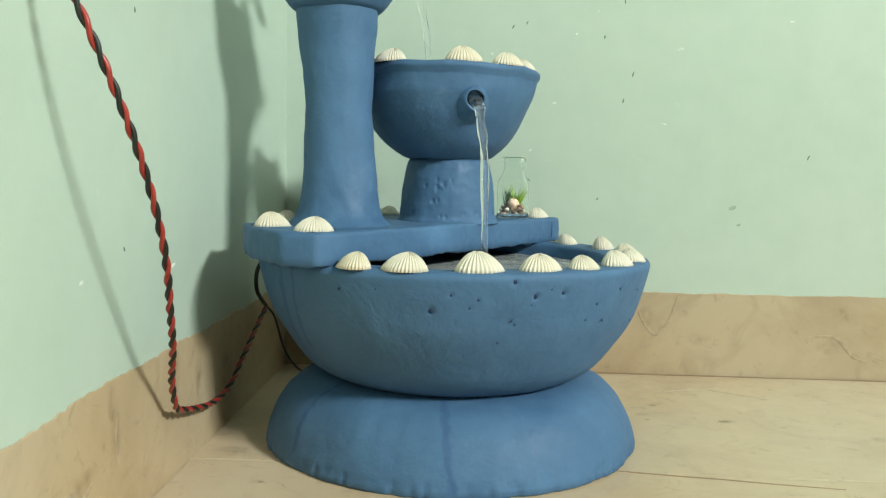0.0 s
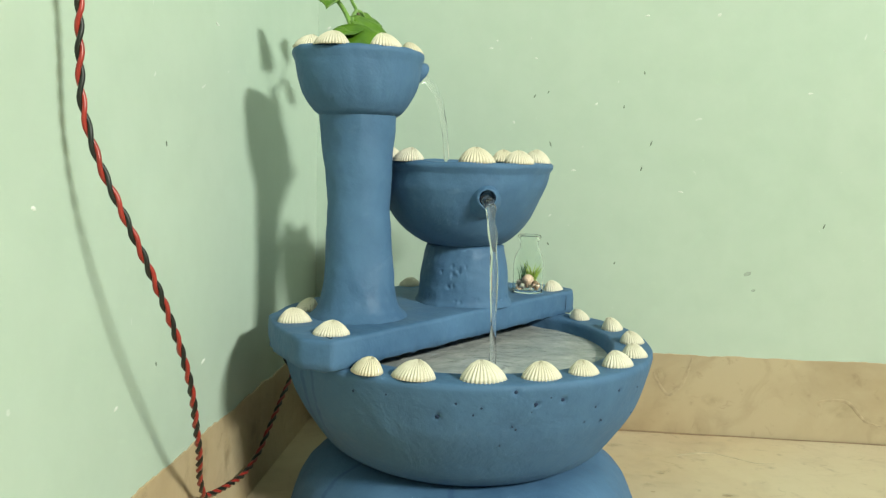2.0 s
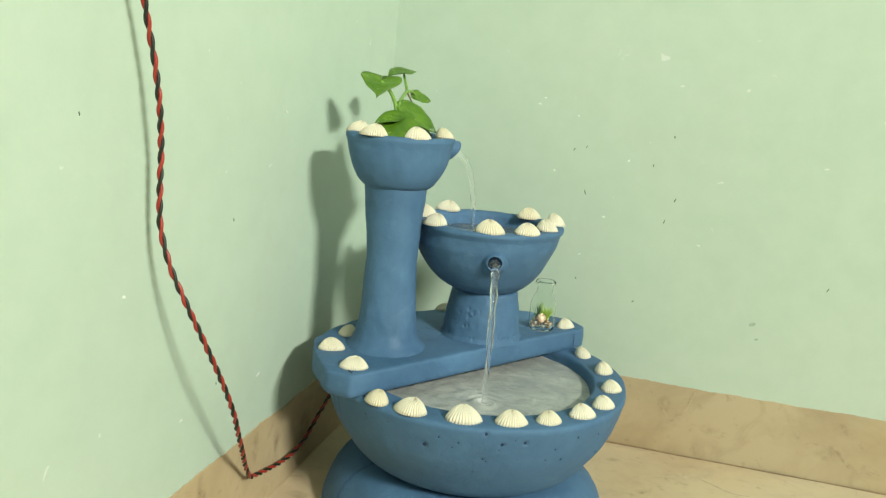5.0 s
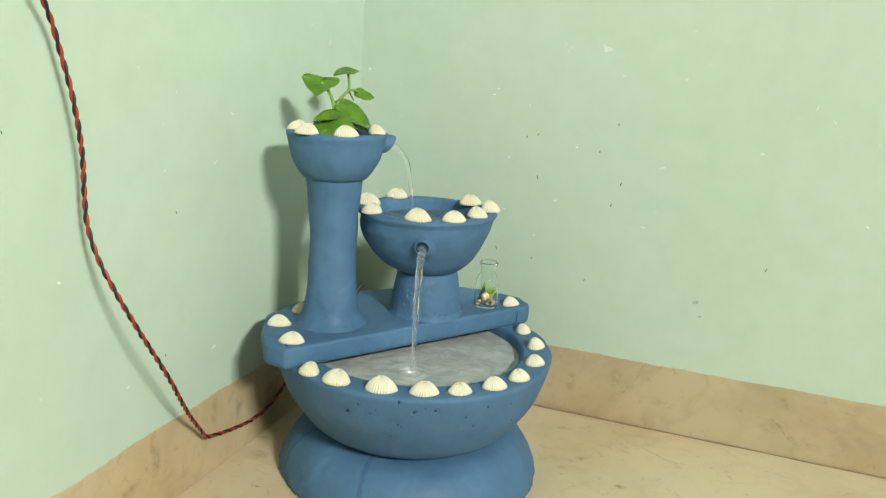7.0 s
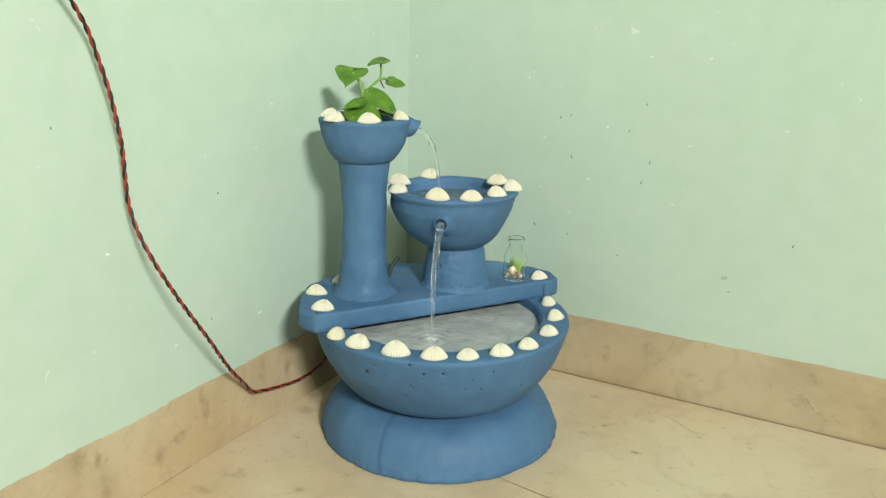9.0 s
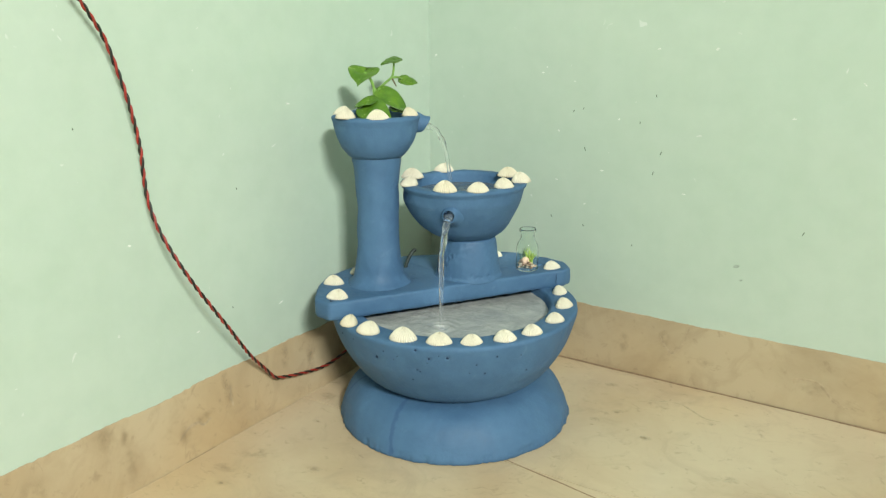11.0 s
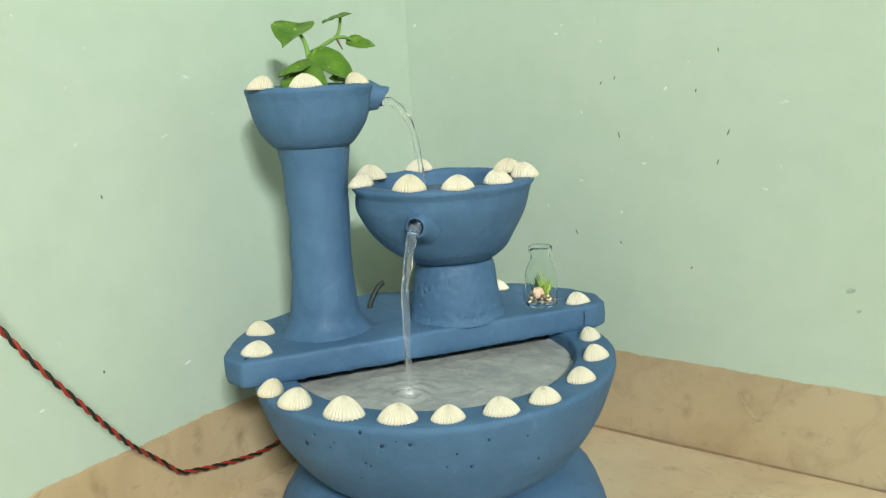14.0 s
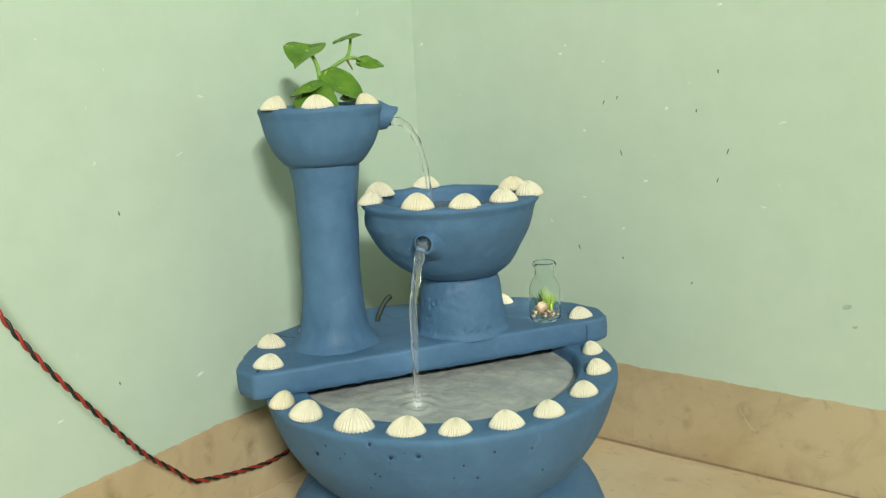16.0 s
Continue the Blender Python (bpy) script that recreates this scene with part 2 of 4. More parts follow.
SPECK = simple("dark_wall_mark", (0.16, 0.20, 0.15), 0.7)
SCUFF = simple("grey_wall_smudge", (0.40, 0.47, 0.40), 0.7)
CHIP = simple("pale_paint_chip", (0.80, 0.84, 0.78), 0.6)
LAMP_BODY = simple("white_lamp_housing", (0.8, 0.8, 0.78), 0.4, var=0.03)
# unseen walls and ceiling: made dark so less light bounces into the shadows
FAR_WALL = simple("bounce_cutting_wall", (0.065, 0.085, 0.065), 0.6, scale=9, var=0.06)
CEIL = simple("bounce_cutting_ceiling", (0.17, 0.17, 0.16), 0.7, scale=8, var=0.03)
MORTAR = simple("grey_brown_joint", (0.33, 0.255, 0.165), 0.8)
SEAM = simple("brown_floor_seam", (0.36, 0.235, 0.145), 0.8)
TUBE_GLOW, _nt, _b = mat("glowing_tube", (1, 1, 1), 0.5)
_b.inputs["Emission Color"].default_value = (1.0, 0.97, 0.86, 1)
_b.inputs["Emission Strength"].default_value = 6.0

# ---- mesh helpers ----


def mesh_of(name, verts, faces, materials, smooth=True, face_mats=None):
    me = bpy.data.meshes.new(name)
    me.from_pydata([tuple(map(float, v)) for v in verts], [], [tuple(map(int, f)) for f in faces])
    for m in materials:
        me.materials.append(m)
    if smooth:
        me.polygons.foreach_set("use_smooth", [True] * len(me.polygons))
    if face_mats is not None:
        me.polygons.foreach_set("material_index", [int(i) for i in face_mats])
    me.update()
    return me


def part(name, bm, material, parent, label=""):
    """One mesh object under a thing or a part; bm is a bmesh or a finished mesh."""
    if isinstance(bm, bmesh.types.BMesh):
        me = bpy.data.meshes.new(name)
        bm.to_mesh(me)
        bm.free()
        me.materials.append(material)
    else:
        me = bm
    ob = new(name, me)
    if parent:
        ob.parent = parent
    return tagged(ob, label)


def box(bm, lo, hi, bevel=0.0):
    r = bmesh.ops.create_cube(bm, size=1.0)
    c = [(a + b) / 2 for a, b in zip(lo, hi)]
    s = [b - a for a, b in zip(lo, hi)]
    for v in r["verts"]:
        v.co = Vector((c[i] + v.co[i] * s[i] for i in range(3)))
    if bevel:
        es = list({e for v in r["verts"] for e in v.link_edges})
        bmesh.ops.bevel(bm, geom=es, offset=bevel, segments=2, affect="EDGES", profile=0.5)
    return bm


def wobble(x, y, z, f, seed=0.0):
    return noise.noise(Vector((x * f + seed, y * f - seed, z * f + 0.37 * seed)))


def profile_points(profile, step):
    """A smooth polyline through (r, z) points, with about one point a step."""
    out = []
    n = len(profile)
    for i in range(n - 1):
        p0, p1, p2, p3 = (profile[max(0, min(n - 1, i + k))] for k in (-1, 0, 1, 2))
        length = math.dist(p1, p2)
        k = max(1, int(length / step))
        for j in range(k):
            t = j / k
            q = []
            for a in range(2):
                m1 = (p2[a] - p0[a]) * 0.5
                m2 = (p3[a] - p1[a]) * 0.5
                m1 = max(-abs(p2[a] - p1[a]) * 1.5, min(abs(p2[a] - p1[a]) * 1.5, m1))
                m2 = max(-abs(p2[a] - p1[a]) * 1.5, min(abs(p2[a] - p1[a]) * 1.5, m2))
                h = (2 * t**3 - 3 * t**2 + 1) * p1[a] + (t**3 - 2 * t**2 + t) * m1 + (-2 * t**3 + 3 * t**2) * p2[a] + (t**3 - t**2) * m2
                q.append(h)
            out.append((max(q[0], 0.0), q[1]))
    out.append(tuple(profile[-1]))
    return out


def turned(name, profile, around, axis, materials, step=0.004, shape=None, rough=0.0008, rough_f=28.0, pits=(), ragged=0.0):
    """A hand-modelled body of revolution. axis(z) gives its middle, shape(angle) stretches the radius,
    pits are (angle, z, size) hollows in the outer side, ragged chips the lowest edge."""
    pts = profile_points(profile, step)
    verts, faces, fm = [], [], []
    zlow = min(z for r, z in pts)
    for r, z in pts:
        cx, cy = axis(z)
        for i in range(around):
            a = 2 * math.pi * i / around
            k = shape(a) if shape else 1.0
            x, y = math.cos(a), math.sin(a)
            d = rough * (wobble(x * r, y * r, z, rough_f, 3.1) * 1.6 + 0.5 * wobble(x * r, y * r, z, rough_f * 3.3, 9.7))
            rr, zz = r * k + (d if r > 0.004 else 0), z + d * 0.6
            if ragged and z < zlow + 0.010:
                w = wobble(x * r, y * r, 0, 60, 5.5)
                rr += ragged * (0.55 * w - 0.75 * max(0.0, wobble(x * r, y * r, 0, 190, 1.5)))
            for pa, pz, size in pits:
                da = (a - pa + math.pi) % (2 * math.pi) - math.pi
                dist = math.hypot(da * r, z - pz)
                if dist < size:
                    rr -= size * 0.6 * (1 - (dist / size) ** 2)
            verts.append((cx + rr * x, cy + rr * y, zz))
    for j in range(len(pts) - 1):
        for i in range(around):
            i2 = (i + 1) % around
            faces.append((j * around + i, j * around + i2, (j + 1) * around + i2, (j + 1) * around + i))
            fm.append(0)
    return mesh_of(name, verts, faces, materials, True, fm)


def tube(name, points, radius, material, sides=10, caps=True, taper=None, resample=4):
    """A round tube along a smooth line through the points."""
    p = [Vector(q) for q in points]
    line = []
    for i in range(len(p) - 1):
        a, b, c, d = (p[max(0, min(len(p) - 1, i + k))] for k in (-1, 0, 1, 2))
        for j in range(resample):
            t = j / resample
            line.append(0.5 * ((2 * b) + (c - a) * t + (2 * a - 5 * b + 4 * c - d) * t * t + (-a + 3 * b - 3 * c + d) * t**3))
    line.append(p[-1])
    verts, faces = [], []
    up = Vector((0.3, 0.2, 1)).normalized()
    side = None
    for i, q in enumerate(line):
        t = (line[min(i + 1, len(line) - 1)] - line[max(i - 1, 0)]).normalized()
        side = (up.cross(t) if side is None else side - t * side.dot(t))
        side.normalize()
        w = t.cross(side)
        r = radius * (taper(i / (len(line) - 1)) if taper else 1)
        for k in range(sides):
            a = 2 * math.pi * k / sides
            verts.append(q + (side * math.cos(a) + w * math.sin(a)) * r)
    for i in range(len(line) - 1):
        for k in range(sides):
            k2 = (k + 1) % sides
            faces.append((i * sides + k, i * sides + k2, (i + 1) * sides + k2, (i + 1) * sides + k))
    if caps:
        faces.append(tuple(range(sides))[::-1])
        faces.append(tuple((len(line) - 1) * sides + k for k in range(sides)))
    return mesh_of(name, verts, faces, [material])


def ribbon(name, points, width, normal, material):
    """A flat thin mark lying on a surface, wider in its middle."""
    n = Vector(normal)
    p = [Vector(q) for q in points]
    if len(p) > 3:
        smooth = []
        for i in range(len(p) - 1):
            a, b, c, d = (p[max(0, min(len(p) - 1, i + k))] for k in (-1, 0, 1, 2))
            for j in range(4):
                t = j / 4
                smooth.append(0.5 * ((2 * b) + (c - a) * t + (2 * a - 5 * b + 4 * c - d) * t * t + (-a + 3 * b - 3 * c + d) * t**3))
        p = smooth + [p[-1]]
    verts, faces = [], []
    for i, q in enumerate(p):
        t = (p[min(i + 1, len(p) - 1)] - p[max(i - 1, 0)]).normalized()
        s = n.cross(t).normalized()
        w = width * (0.35 + 0.65 * math.sin(math.pi * (i + 0.5) / len(p)))
        for k in (-1, 1):
            verts.append(q + s * w * 0.5 * k)
            verts.append(q + s * w * 0.4 * k + n * 0.0004)
    for i in range(len(p) - 1):
        a, b = i * 4, i * 4 + 4
        for u, v in ((0, 1), (1, 3), (3, 2)):
            faces.append((a + u, a + v, b + v, b + u))
    return mesh_of(name, verts, faces, [material], False)


# ---- the room ----
def structure(name, bm, material, label):
    ob = part(name, bm, material, None, label)
    return tagged(ob, kind="structure")


wall_back = structure("wall_back", box(bmesh.new(), (-0.3, 0, 0), (ROOM_X + 0.15, 0.15, ROOM_Z)), WALL, "mint green painted plaster wall with small marks")
bm = bmesh.new()
vs = [bm.verts.new(v) for z in (0, ROOM_Z) for v in ((0, 0, z), (0, ROOM_Y, z), (-0.15, ROOM_Y, z), (-0.15, 0, z))]
for f in ((0, 1, 2, 3), (7, 6, 5, 4), (0, 4, 5, 1), (1, 5, 6, 2), (2, 6, 7, 3), (3, 7, 4, 0)):
    bm.faces.new([vs[i] for i in f])
bmesh.ops.recalc_face_normals(bm, faces=bm.faces)
wall_left = structure("wall_left", bm, WALL, "mint green painted plaster wall beside the fountain")
# unseen closing surfaces, kept dark to hold down the fill light
structure("wall_right", box(bmesh.new(), (ROOM_X, ROOM_Y, 0), (ROOM_X + 0.15, 0, ROOM_Z)), FAR_WALL, "plain unseen wall carrying the lamp, darkened to cut bounced light")
structure("wall_front", box(bmesh.new(), (-0.4, ROOM_Y - 0.15, 0), (ROOM_X + 0.15, ROOM_Y, ROOM_Z)), FAR_WALL, "plain unseen wall, darkened to cut bounced light")
structure("ceiling", box(bmesh.new(), (-0.4, ROOM_Y - 0.15, ROOM_Z), (ROOM_X + 0.15, 0.15, ROOM_Z + 0.12)), CEIL, "plain unseen ceiling, darkened to cut bounced light")
floor = structure("floor", box(bmesh.new(), (-0.4, ROOM_Y - 0.15, -0.12), (ROOM_X + 0.15, 0.15, -0.004)), MORTAR, "floor of cream marble slabs with thin dark joints")

# marks on the paint: (x, z, width, height, lean)
def mark(parent, place, along, normal, w, h, lean, material, name):
    place = (place[0] * 1.009 + 0.003, place[1], place[2] * 0.997) if place[1] == 0 else (0, place[1] * 1.037, place[2] * 1.016)
    bm = bmesh.new()
    r = bmesh.ops.create_icosphere(bm, subdivisions=1, radius=0.5)
    for v in r["verts"]:
        k = 1 + 0.5 * noise.noise(v.co * 3 + Vector(place) * 90)
        a, b = v.co.x * w * k, v.co.z * h * k
        a, b = a * math.cos(lean) - b * math.sin(lean), a * math.sin(lean) + b * math.cos(lean)
        v.co = Vector(place) + Vector(along) * a + Vector((0, 0, 1)) * b + Vector(normal) * v.co.y * 0.0012
    part(name, bm, material, parent)


rng = random.Random(4)
for x, z in ((0.262, 0.410), (0.278, 0.415), (0.368, 0.400), (0.283, 0.353), (0.402, 0.357), (0.392, 0.326), (0.366, 0.210), (0.285, 0.231),
             (0.230, 0.239), (0.608, 0.264), (0.39, 0.44)):
    mark(wall_back, (x, 0, z), (1, 0, 0), (0, -1, 0), 0.0018, rng.uniform(0.004, 0.008), rng.uniform(-0.6, 0.6), SPECK, "scuff")
for x, z, s in ((0.524, 0.203, 0.010), (0.532, 0.183, 0.006)):
    mark(wall_back, (x, 0, z), (1, 0, 0), (0, -1, 0), s, s * 0.6, 0.3, SCUFF, "scuff")
for x, z in ((0.010, 0.487), (0.215, 0.475), (0.208, 0.466), (0.238, 0.378), (0.286, 0.266), (0.472, 0.509), (0.390, 0.507), (0.237, 0.30), (0.72, 0.34), (0.312, 0.322), (0.335, 0.402), (0.262, 0.455), (0.44, 0.30), (0.58, 0.42), (0.66, 0.47)):
    mark(wall_back, (x, 0, z), (1, 0, 0), (0, -1, 0), rng.uniform(0.003, 0.008), rng.uniform(0.0015, 0.004), rng.uniform(-0.8, 0.8), CHIP, "paint_chip")
for y, z in ((-0.436, 0.335), (-0.651, 0.439), (-0.457, 0.180)):
    mark(wall_left, (0, y, z), (0, 1, 0), (1, 0, 0), 0.002, 0.004, 0.2, SPECK, "scuff")
for y, z, w in ((-0.336, 0.433, 0.010), (-0.370, 0.160, 0.011), (-0.516, 0.166, 0.006), (-0.60, 0.30, 0.006)):
    mark(wall_left, (0, y, z), (0, 1, 0), (1, 0, 0), w, 0.003, rng.uniform(-0.5, 0.5), CHIP, "paint_chip")

PROUD = 0.0012
# skirting: marble strips with an uneven upper edge where the paint laps over
def skirting_strip(name, a, b, normal, height, wave, seed):
    a, b, n = Vector(a), Vector(b), Vector(normal)
    count = max(4, int((b - a).length / 0.003))
    verts, faces = [], []
    for i in range(count + 1):
        q = a.lerp(b, i / count)
        s = (b - a).length * i / count
        w = wave * (noise.noise(Vector((s * 9, seed, 0))) + 0.45 * noise.noise(Vector((s * 34, seed, 2))) + 0.40 * noise.noise(Vector((s * 130, seed, 5))))
        for off, z in ((PROUD, 0.0), (PROUD, height + w - 0.0004), (PROUD - 0.0003, height + w), (-0.01, height + w), (-0.01, 0.0)):
            verts.append(q + n * off + Vector((0, 0, z)))
    for i in range(count):
        for k in range(5):
            k2 = (k + 1) % 5
            faces.append((i * 5 + k, i * 5 + k2, i * 5 + 5 + k2, i * 5 + 5 + k))
    faces += [(4, 3, 2, 1, 0), tuple(count * 5 + k for k in range(5))]
    return mesh_of(name, verts, faces, [SKIRT], False)


baseboard = tagged(new("baseboard"), "beige marble skirting with brown veins round the room", "skirting", kind="structure")
for x0, x1 in ((0.0, 0.3029), (0.3031, 0.9), (0.901, 1.6), (1.601, 2.4), (2.401, ROOM_X)):
    part("skirting_tile", skirting_strip("skirting_tile", (x0, 0, 0), (x1, 0, 0), (0, -1, 0), 0.1, 0.0022, x0 * 7 + 1), SKIRT, baseboard)
for y0, y1 in ((-0.0, -0.9), (-0.901, -1.4), (-1.401, -2.3), (-2.301, ROOM_Y)):
    part("skirting_tile", skirting_strip("skirting_tile", (0, y0, 0), (0, y1, 0), (1, 0, 0), 0.1, 0.0045, y0 * 5 + 3), SKIRT, baseboard)
for x, pts in enumerate((((0.621, 0.042), (0.617, 0.048), (0.631, 0.0515), (0.648, 0.051), (0.657, 0.045), (0.663, 0.038), (0.674, 0.027), (0.692, 0.022)),
                         ((0.419, 0.076), (0.427, 0.061), (0.440, 0.048), (0.455, 0.064), (0.461, 0.082), (0.465, 0.097)))):
    part("vein", ribbon("vein", [(u * 1.009 + 0.0035, -PROUD, v) for u, v in pts], 0.0040, (0, -1, 0), VEIN), VEIN, baseboard)
for pts in (((-0.49, 0.075), (-0.492, 0.060), (-0.488, 0.045)), ((-0.58, 0.035), (-0.565, 0.046), (-0.55, 0.047), (-0.54, 0.04), (-0.528, 0.045))):
    part("vein", ribbon("vein", [(PROUD, u, v) for u, v in pts], 0.0045, (1, 0, 0), VEIN), VEIN, baseboard)

# floor slabs
def slab(x0, x1, y0, y1):
    g = 0.0007
    bm = box(bmesh.new(), (x0 + g, y0 + g, -0.02), (x1 - g, y1 - g, 0.0), 0.0004)
    part("marble_slab", bm, FLOOR, floor)


for j, (y0, y1) in enumerate(((-0.349, -0.0026), (-0.95, -0.349), (-1.55, -0.95), (-2.15, -1.55), (-2.95, -2.15), (-3.75, -2.95), (ROOM_Y, -3.75))):
    xs = [-0.25, 1.15, 2.1, 3.05, ROOM_X] if j % 2 == 0 else [-0.25, 1.02, 1.9, 2.7, 3.4, ROOM_X]
    for x0, x1 in zip(xs, xs[1:]):
        slab(x0, x1, y0, y1)
part("vein", ribbon("vein", [(0.445, -0.082, 0), (0.482, -0.068, 0), (0.505, -0.078, 0), (0.531, -0.094, 0), (0.553, -0.092, 0)], 0.003, (0, 0, 1), FLOOR_VEIN), FLOOR_VEIN, floor)

for y0, y1, width, material in ((-0.24, -0.52, 0.0012, FLOOR_VEIN), (-0.525, -0.575, 0.0016, MORTAR), (-0.58, -0.66, 0.0010, VEIN), (-0.67, -1.8, 0.0012, FLOOR_VEIN)):
    ys = [y0 + (y1 - y0) * i / 14 for i in range(15)]
    part("joint_line", ribbon("joint_line", [(PROUD + 0.0008 + 0.0006 * math.sin(y * 60), y, 0.0) for y in ys], width, (0, 0, 1), material), material, floor)
for x0, x1 in ((0.0, 0.62), (0.621, 1.3), (1.301, 2.4)):
    xs = [x0 + (x1 - x0) * i / 16 for i in range(17)]
    part("joint_line", ribbon("joint_line", [(x, -0.0042 + 0.0006 * math.sin(x * 50), 0.0002) for x in xs], 0.0066, (0, 0, 1), SEAM), SEAM, floor)
for x, y, r in ((0.071, -0.397, 0.0025), (0.076, -0.584, 0.003), (0.418, -0.144, 0.004), (0.476, -0.194, 0.005), (0.402, -0.196, 0.003), (0.02, -0.47, 0.002), (0.13, -0.62, 0.003)):
    bm = bmesh.new()
    bmesh.ops.create_icosphere(bm, subdivisions=1, radius=r)
    for v in bm.verts:
        v.co = Vector((x + v.co.x * (1 + 0.5 * noise.noise(v.co * 700)), y + v.co.y * 0.6, 0.0002 + v.co.z * 0.12))
    part("stain", bm, VEIN, floor)

part("crack", ribbon("crack", [(0.345, -0.3445, 0.0), (0.372, -0.349, 0.0), (0.403, -0.3535, 0.0), (0.432, -0.3570, 0.0), (0.461, -0.362, 0.0), (0.52, -0.370, 0.0)], 0.0024, (0, 0, 1), SEAM), SEAM, floor)

# soft smudges: (along, height or y, width, height)
def smudge(parent, place, along, up, w, h):
    a, u = Vector(along).normalized(), Vector(up).normalized()
    n = a.cross(u).normalized()
    bm = bmesh.new()
    bmesh.ops.create_circle(bm, cap_ends=True, segments=16, radius=1.0)
    ob = part("stain", bm, STAIN, parent)
    q = Vector(place) + n * 0.0005
    ob.matrix_basis = Matrix(((a.x * w, u.x * h, n.x * 0.01, q.x), (a.y * w, u.y * h, n.y * 0.01, q.y), (a.z * w, u.z * h, n.z * 0.01, q.z), (0, 0, 0, 1)))


for y, z, w, h in ((-0.495, 0.066, 0.010, 0.026), (-0.500, 0.088, 0.008, 0.016), (-0.545, 0.050, 0.030, 0.010), (-0.572, 0.040, 0.012, 0.020), (-0.655, 0.040, 0.010, 0.034), (-0.66, 0.075, 0.008, 0.022), (-0.685, 0.085, 0.014, 0.020),
                   (-0.385, 0.080, 0.010, 0.022), (-0.33, 0.06, 0.012, 0.03), (-0.25, 0.05, 0.02, 0.035), (-0.78, 0.06, 0.02, 0.03)):
    smudge(baseboard, (PROUD + 0.0002, y, z), (0, 1, 0), (0, 0, 1), w, h)
for x, z, w, h in ((0.435, 0.07, 0.012, 0.016), (0.50, 0.045, 0.016, 0.010), (0.655, 0.04, 0.022, 0.012), (0.37, 0.05, 0.010, 0.022)):
    smudge(baseboard, (x, -PROUD - 0.0002, z), (1, 0, 0), (0, 0, 1), w, h)
for x, y, w, h in ((0.071, -0.397, 0.010, 0.007), (0.060, -0.511, 0.030, 0.018), (0.054, -0.555, 0.022, 0.012), (0.076, -0.584, 0.012, 0.008), (0.419, -0.141, 0.012, 0.008), (0.479, -0.195, 0.012, 0.008), (0.399, -0.180, 0.010, 0.007), (0.329, -0.163, 0.014, 0.008), (0.378, -0.062, 0.014, 0.010), (0.541, -0.107, 0.010, 0.007),
                   (0.15, -0.50, 0.015, 0.010), (0.03, -0.33, 0.02, 0.016),
                   (0.33, -0.47, 0.016, 0.010), (0.60, -0.24, 0.02, 0.010)):
    smudge(floor, (x, y, 0.0002), (1, 0.3, 0), (-0.3, 1, 0), w, h)

# wall lamp
tube_light = tagged(new("tube_light"), "white wall-mounted fluorescent tube light", "lamp")
tube_light.location = TUBE
part("housing", box(bmesh.new(), (0.03, -0.64, -0.17), (0.08, 0.64, 0.17), 0.006), LAMP_BODY, tube_light)
part("tube", tube("tube", [(0.012, -0.57, 0), (0.012, 0, 0), (0.012, 0.57, 0)], 0.0125, TUBE_GLOW, 12), TUBE_GLOW, tube_light, "glowing white tube")
for y in (-0.59, 0.59):
    part("end_cap", box(bmesh.new(), (-0.004, y - 0.02, -0.018), (0.034, y + 0.02, 0.018), 0.004), LAMP_BODY, tube_light)

# ---- the fountain ----
fountain = tagged(new("fountain"), "tiered blue painted cement fountain edged with cream shells", "fountain")
fountain.location = (0, 0, 0)
BX, BY = 0.194, -0.252
still = lambda z: (BX, BY)
BASE_PROFILE = [(0.0, 0.0), (0.1650, 0.0), (0.1668, 0.0016), (0.1662, 0.006), (0.1628, 0.018), (0.1568, 0.032), (0.1475, 0.0445), (0.1335, 0.0545), (0.112, 0.0602), (0.06, 0.063), (0.0, 0.063)]
BASIN_PROFILE = [(0.0, 0.056), (0.084, 0.0565), (0.110, 0.0615), (0.1315, 0.0745), (0.1485, 0.096), (0.1610, 0.117), (0.1683, 0.137), (0.1726, 0.152), (0.1742, 0.161), (0.1724, 0.1648),
                                       (0.1660, 0.1658), (0.150, 0.1655), (0.1385, 0.1648), (0.1355, 0.1620), (0.1330, 0.152), (0.122, 0.11), (0.08, 0.085), (0.0, 0.080)]

base = part("base", turned("base", BASE_PROFILE,
            420, still, [FOOT], 0.003, None, 0.0010, 22, ragged=0.0034), BLUE, fountain, "domed blue cement foot with a chipped lower edge")

def ang(x, y, cx=BX, cy=BY):
    return math.atan2(y - cy, x - cx)


rng = random.Random(11)
a1, a2 = ang(0.178, -0.416), ang(0.236, -0.414)
PITS = [(a1, 0.138, 0.0034), (a2, 0.160, 0.0030), (a1 + 0.085, 0.150, 0.0022), (a1 + 0.20, 0.147, 0.0016), (a1 + 0.165, 0.141, 0.0015), (a2 + 0.10, 0.149, 0.0030), (a2 + 0.235, 0.151, 0.0032),
        (a2 + 0.085, 0.143, 0.0016), (a2 + 0.17, 0.154, 0.0016), (a2 + 0.0, 0.131, 0.0018), (a2 + 0.02, 0.128, 0.0016), (a2 + 0.45, 0.140, 0.0020), (a1 - 0.24, 0.152, 0.0016), (a2 + 0.40, 0.128, 0.0014),
        (a2 + 0.52, 0.126, 0.0020), (a2 + 0.60, 0.150, 0.0022), (a2 + 0.80, 0.146, 0.0018), (a2 + 0.9, 0.118, 0.002), (a1 + 0.10, 0.129, 0.0013), (a1 - 0.42, 0.150, 0.0018), (a1 + 0.30, 0.114, 0.0014)]
basin = part("basin", turned("basin", BASIN_PROFILE,
             620, still, [BASIN], 0.0016, None, 0.0009, 20, PITS), BLUE, fountain, "wide blue cement basin pitted with small air holes")


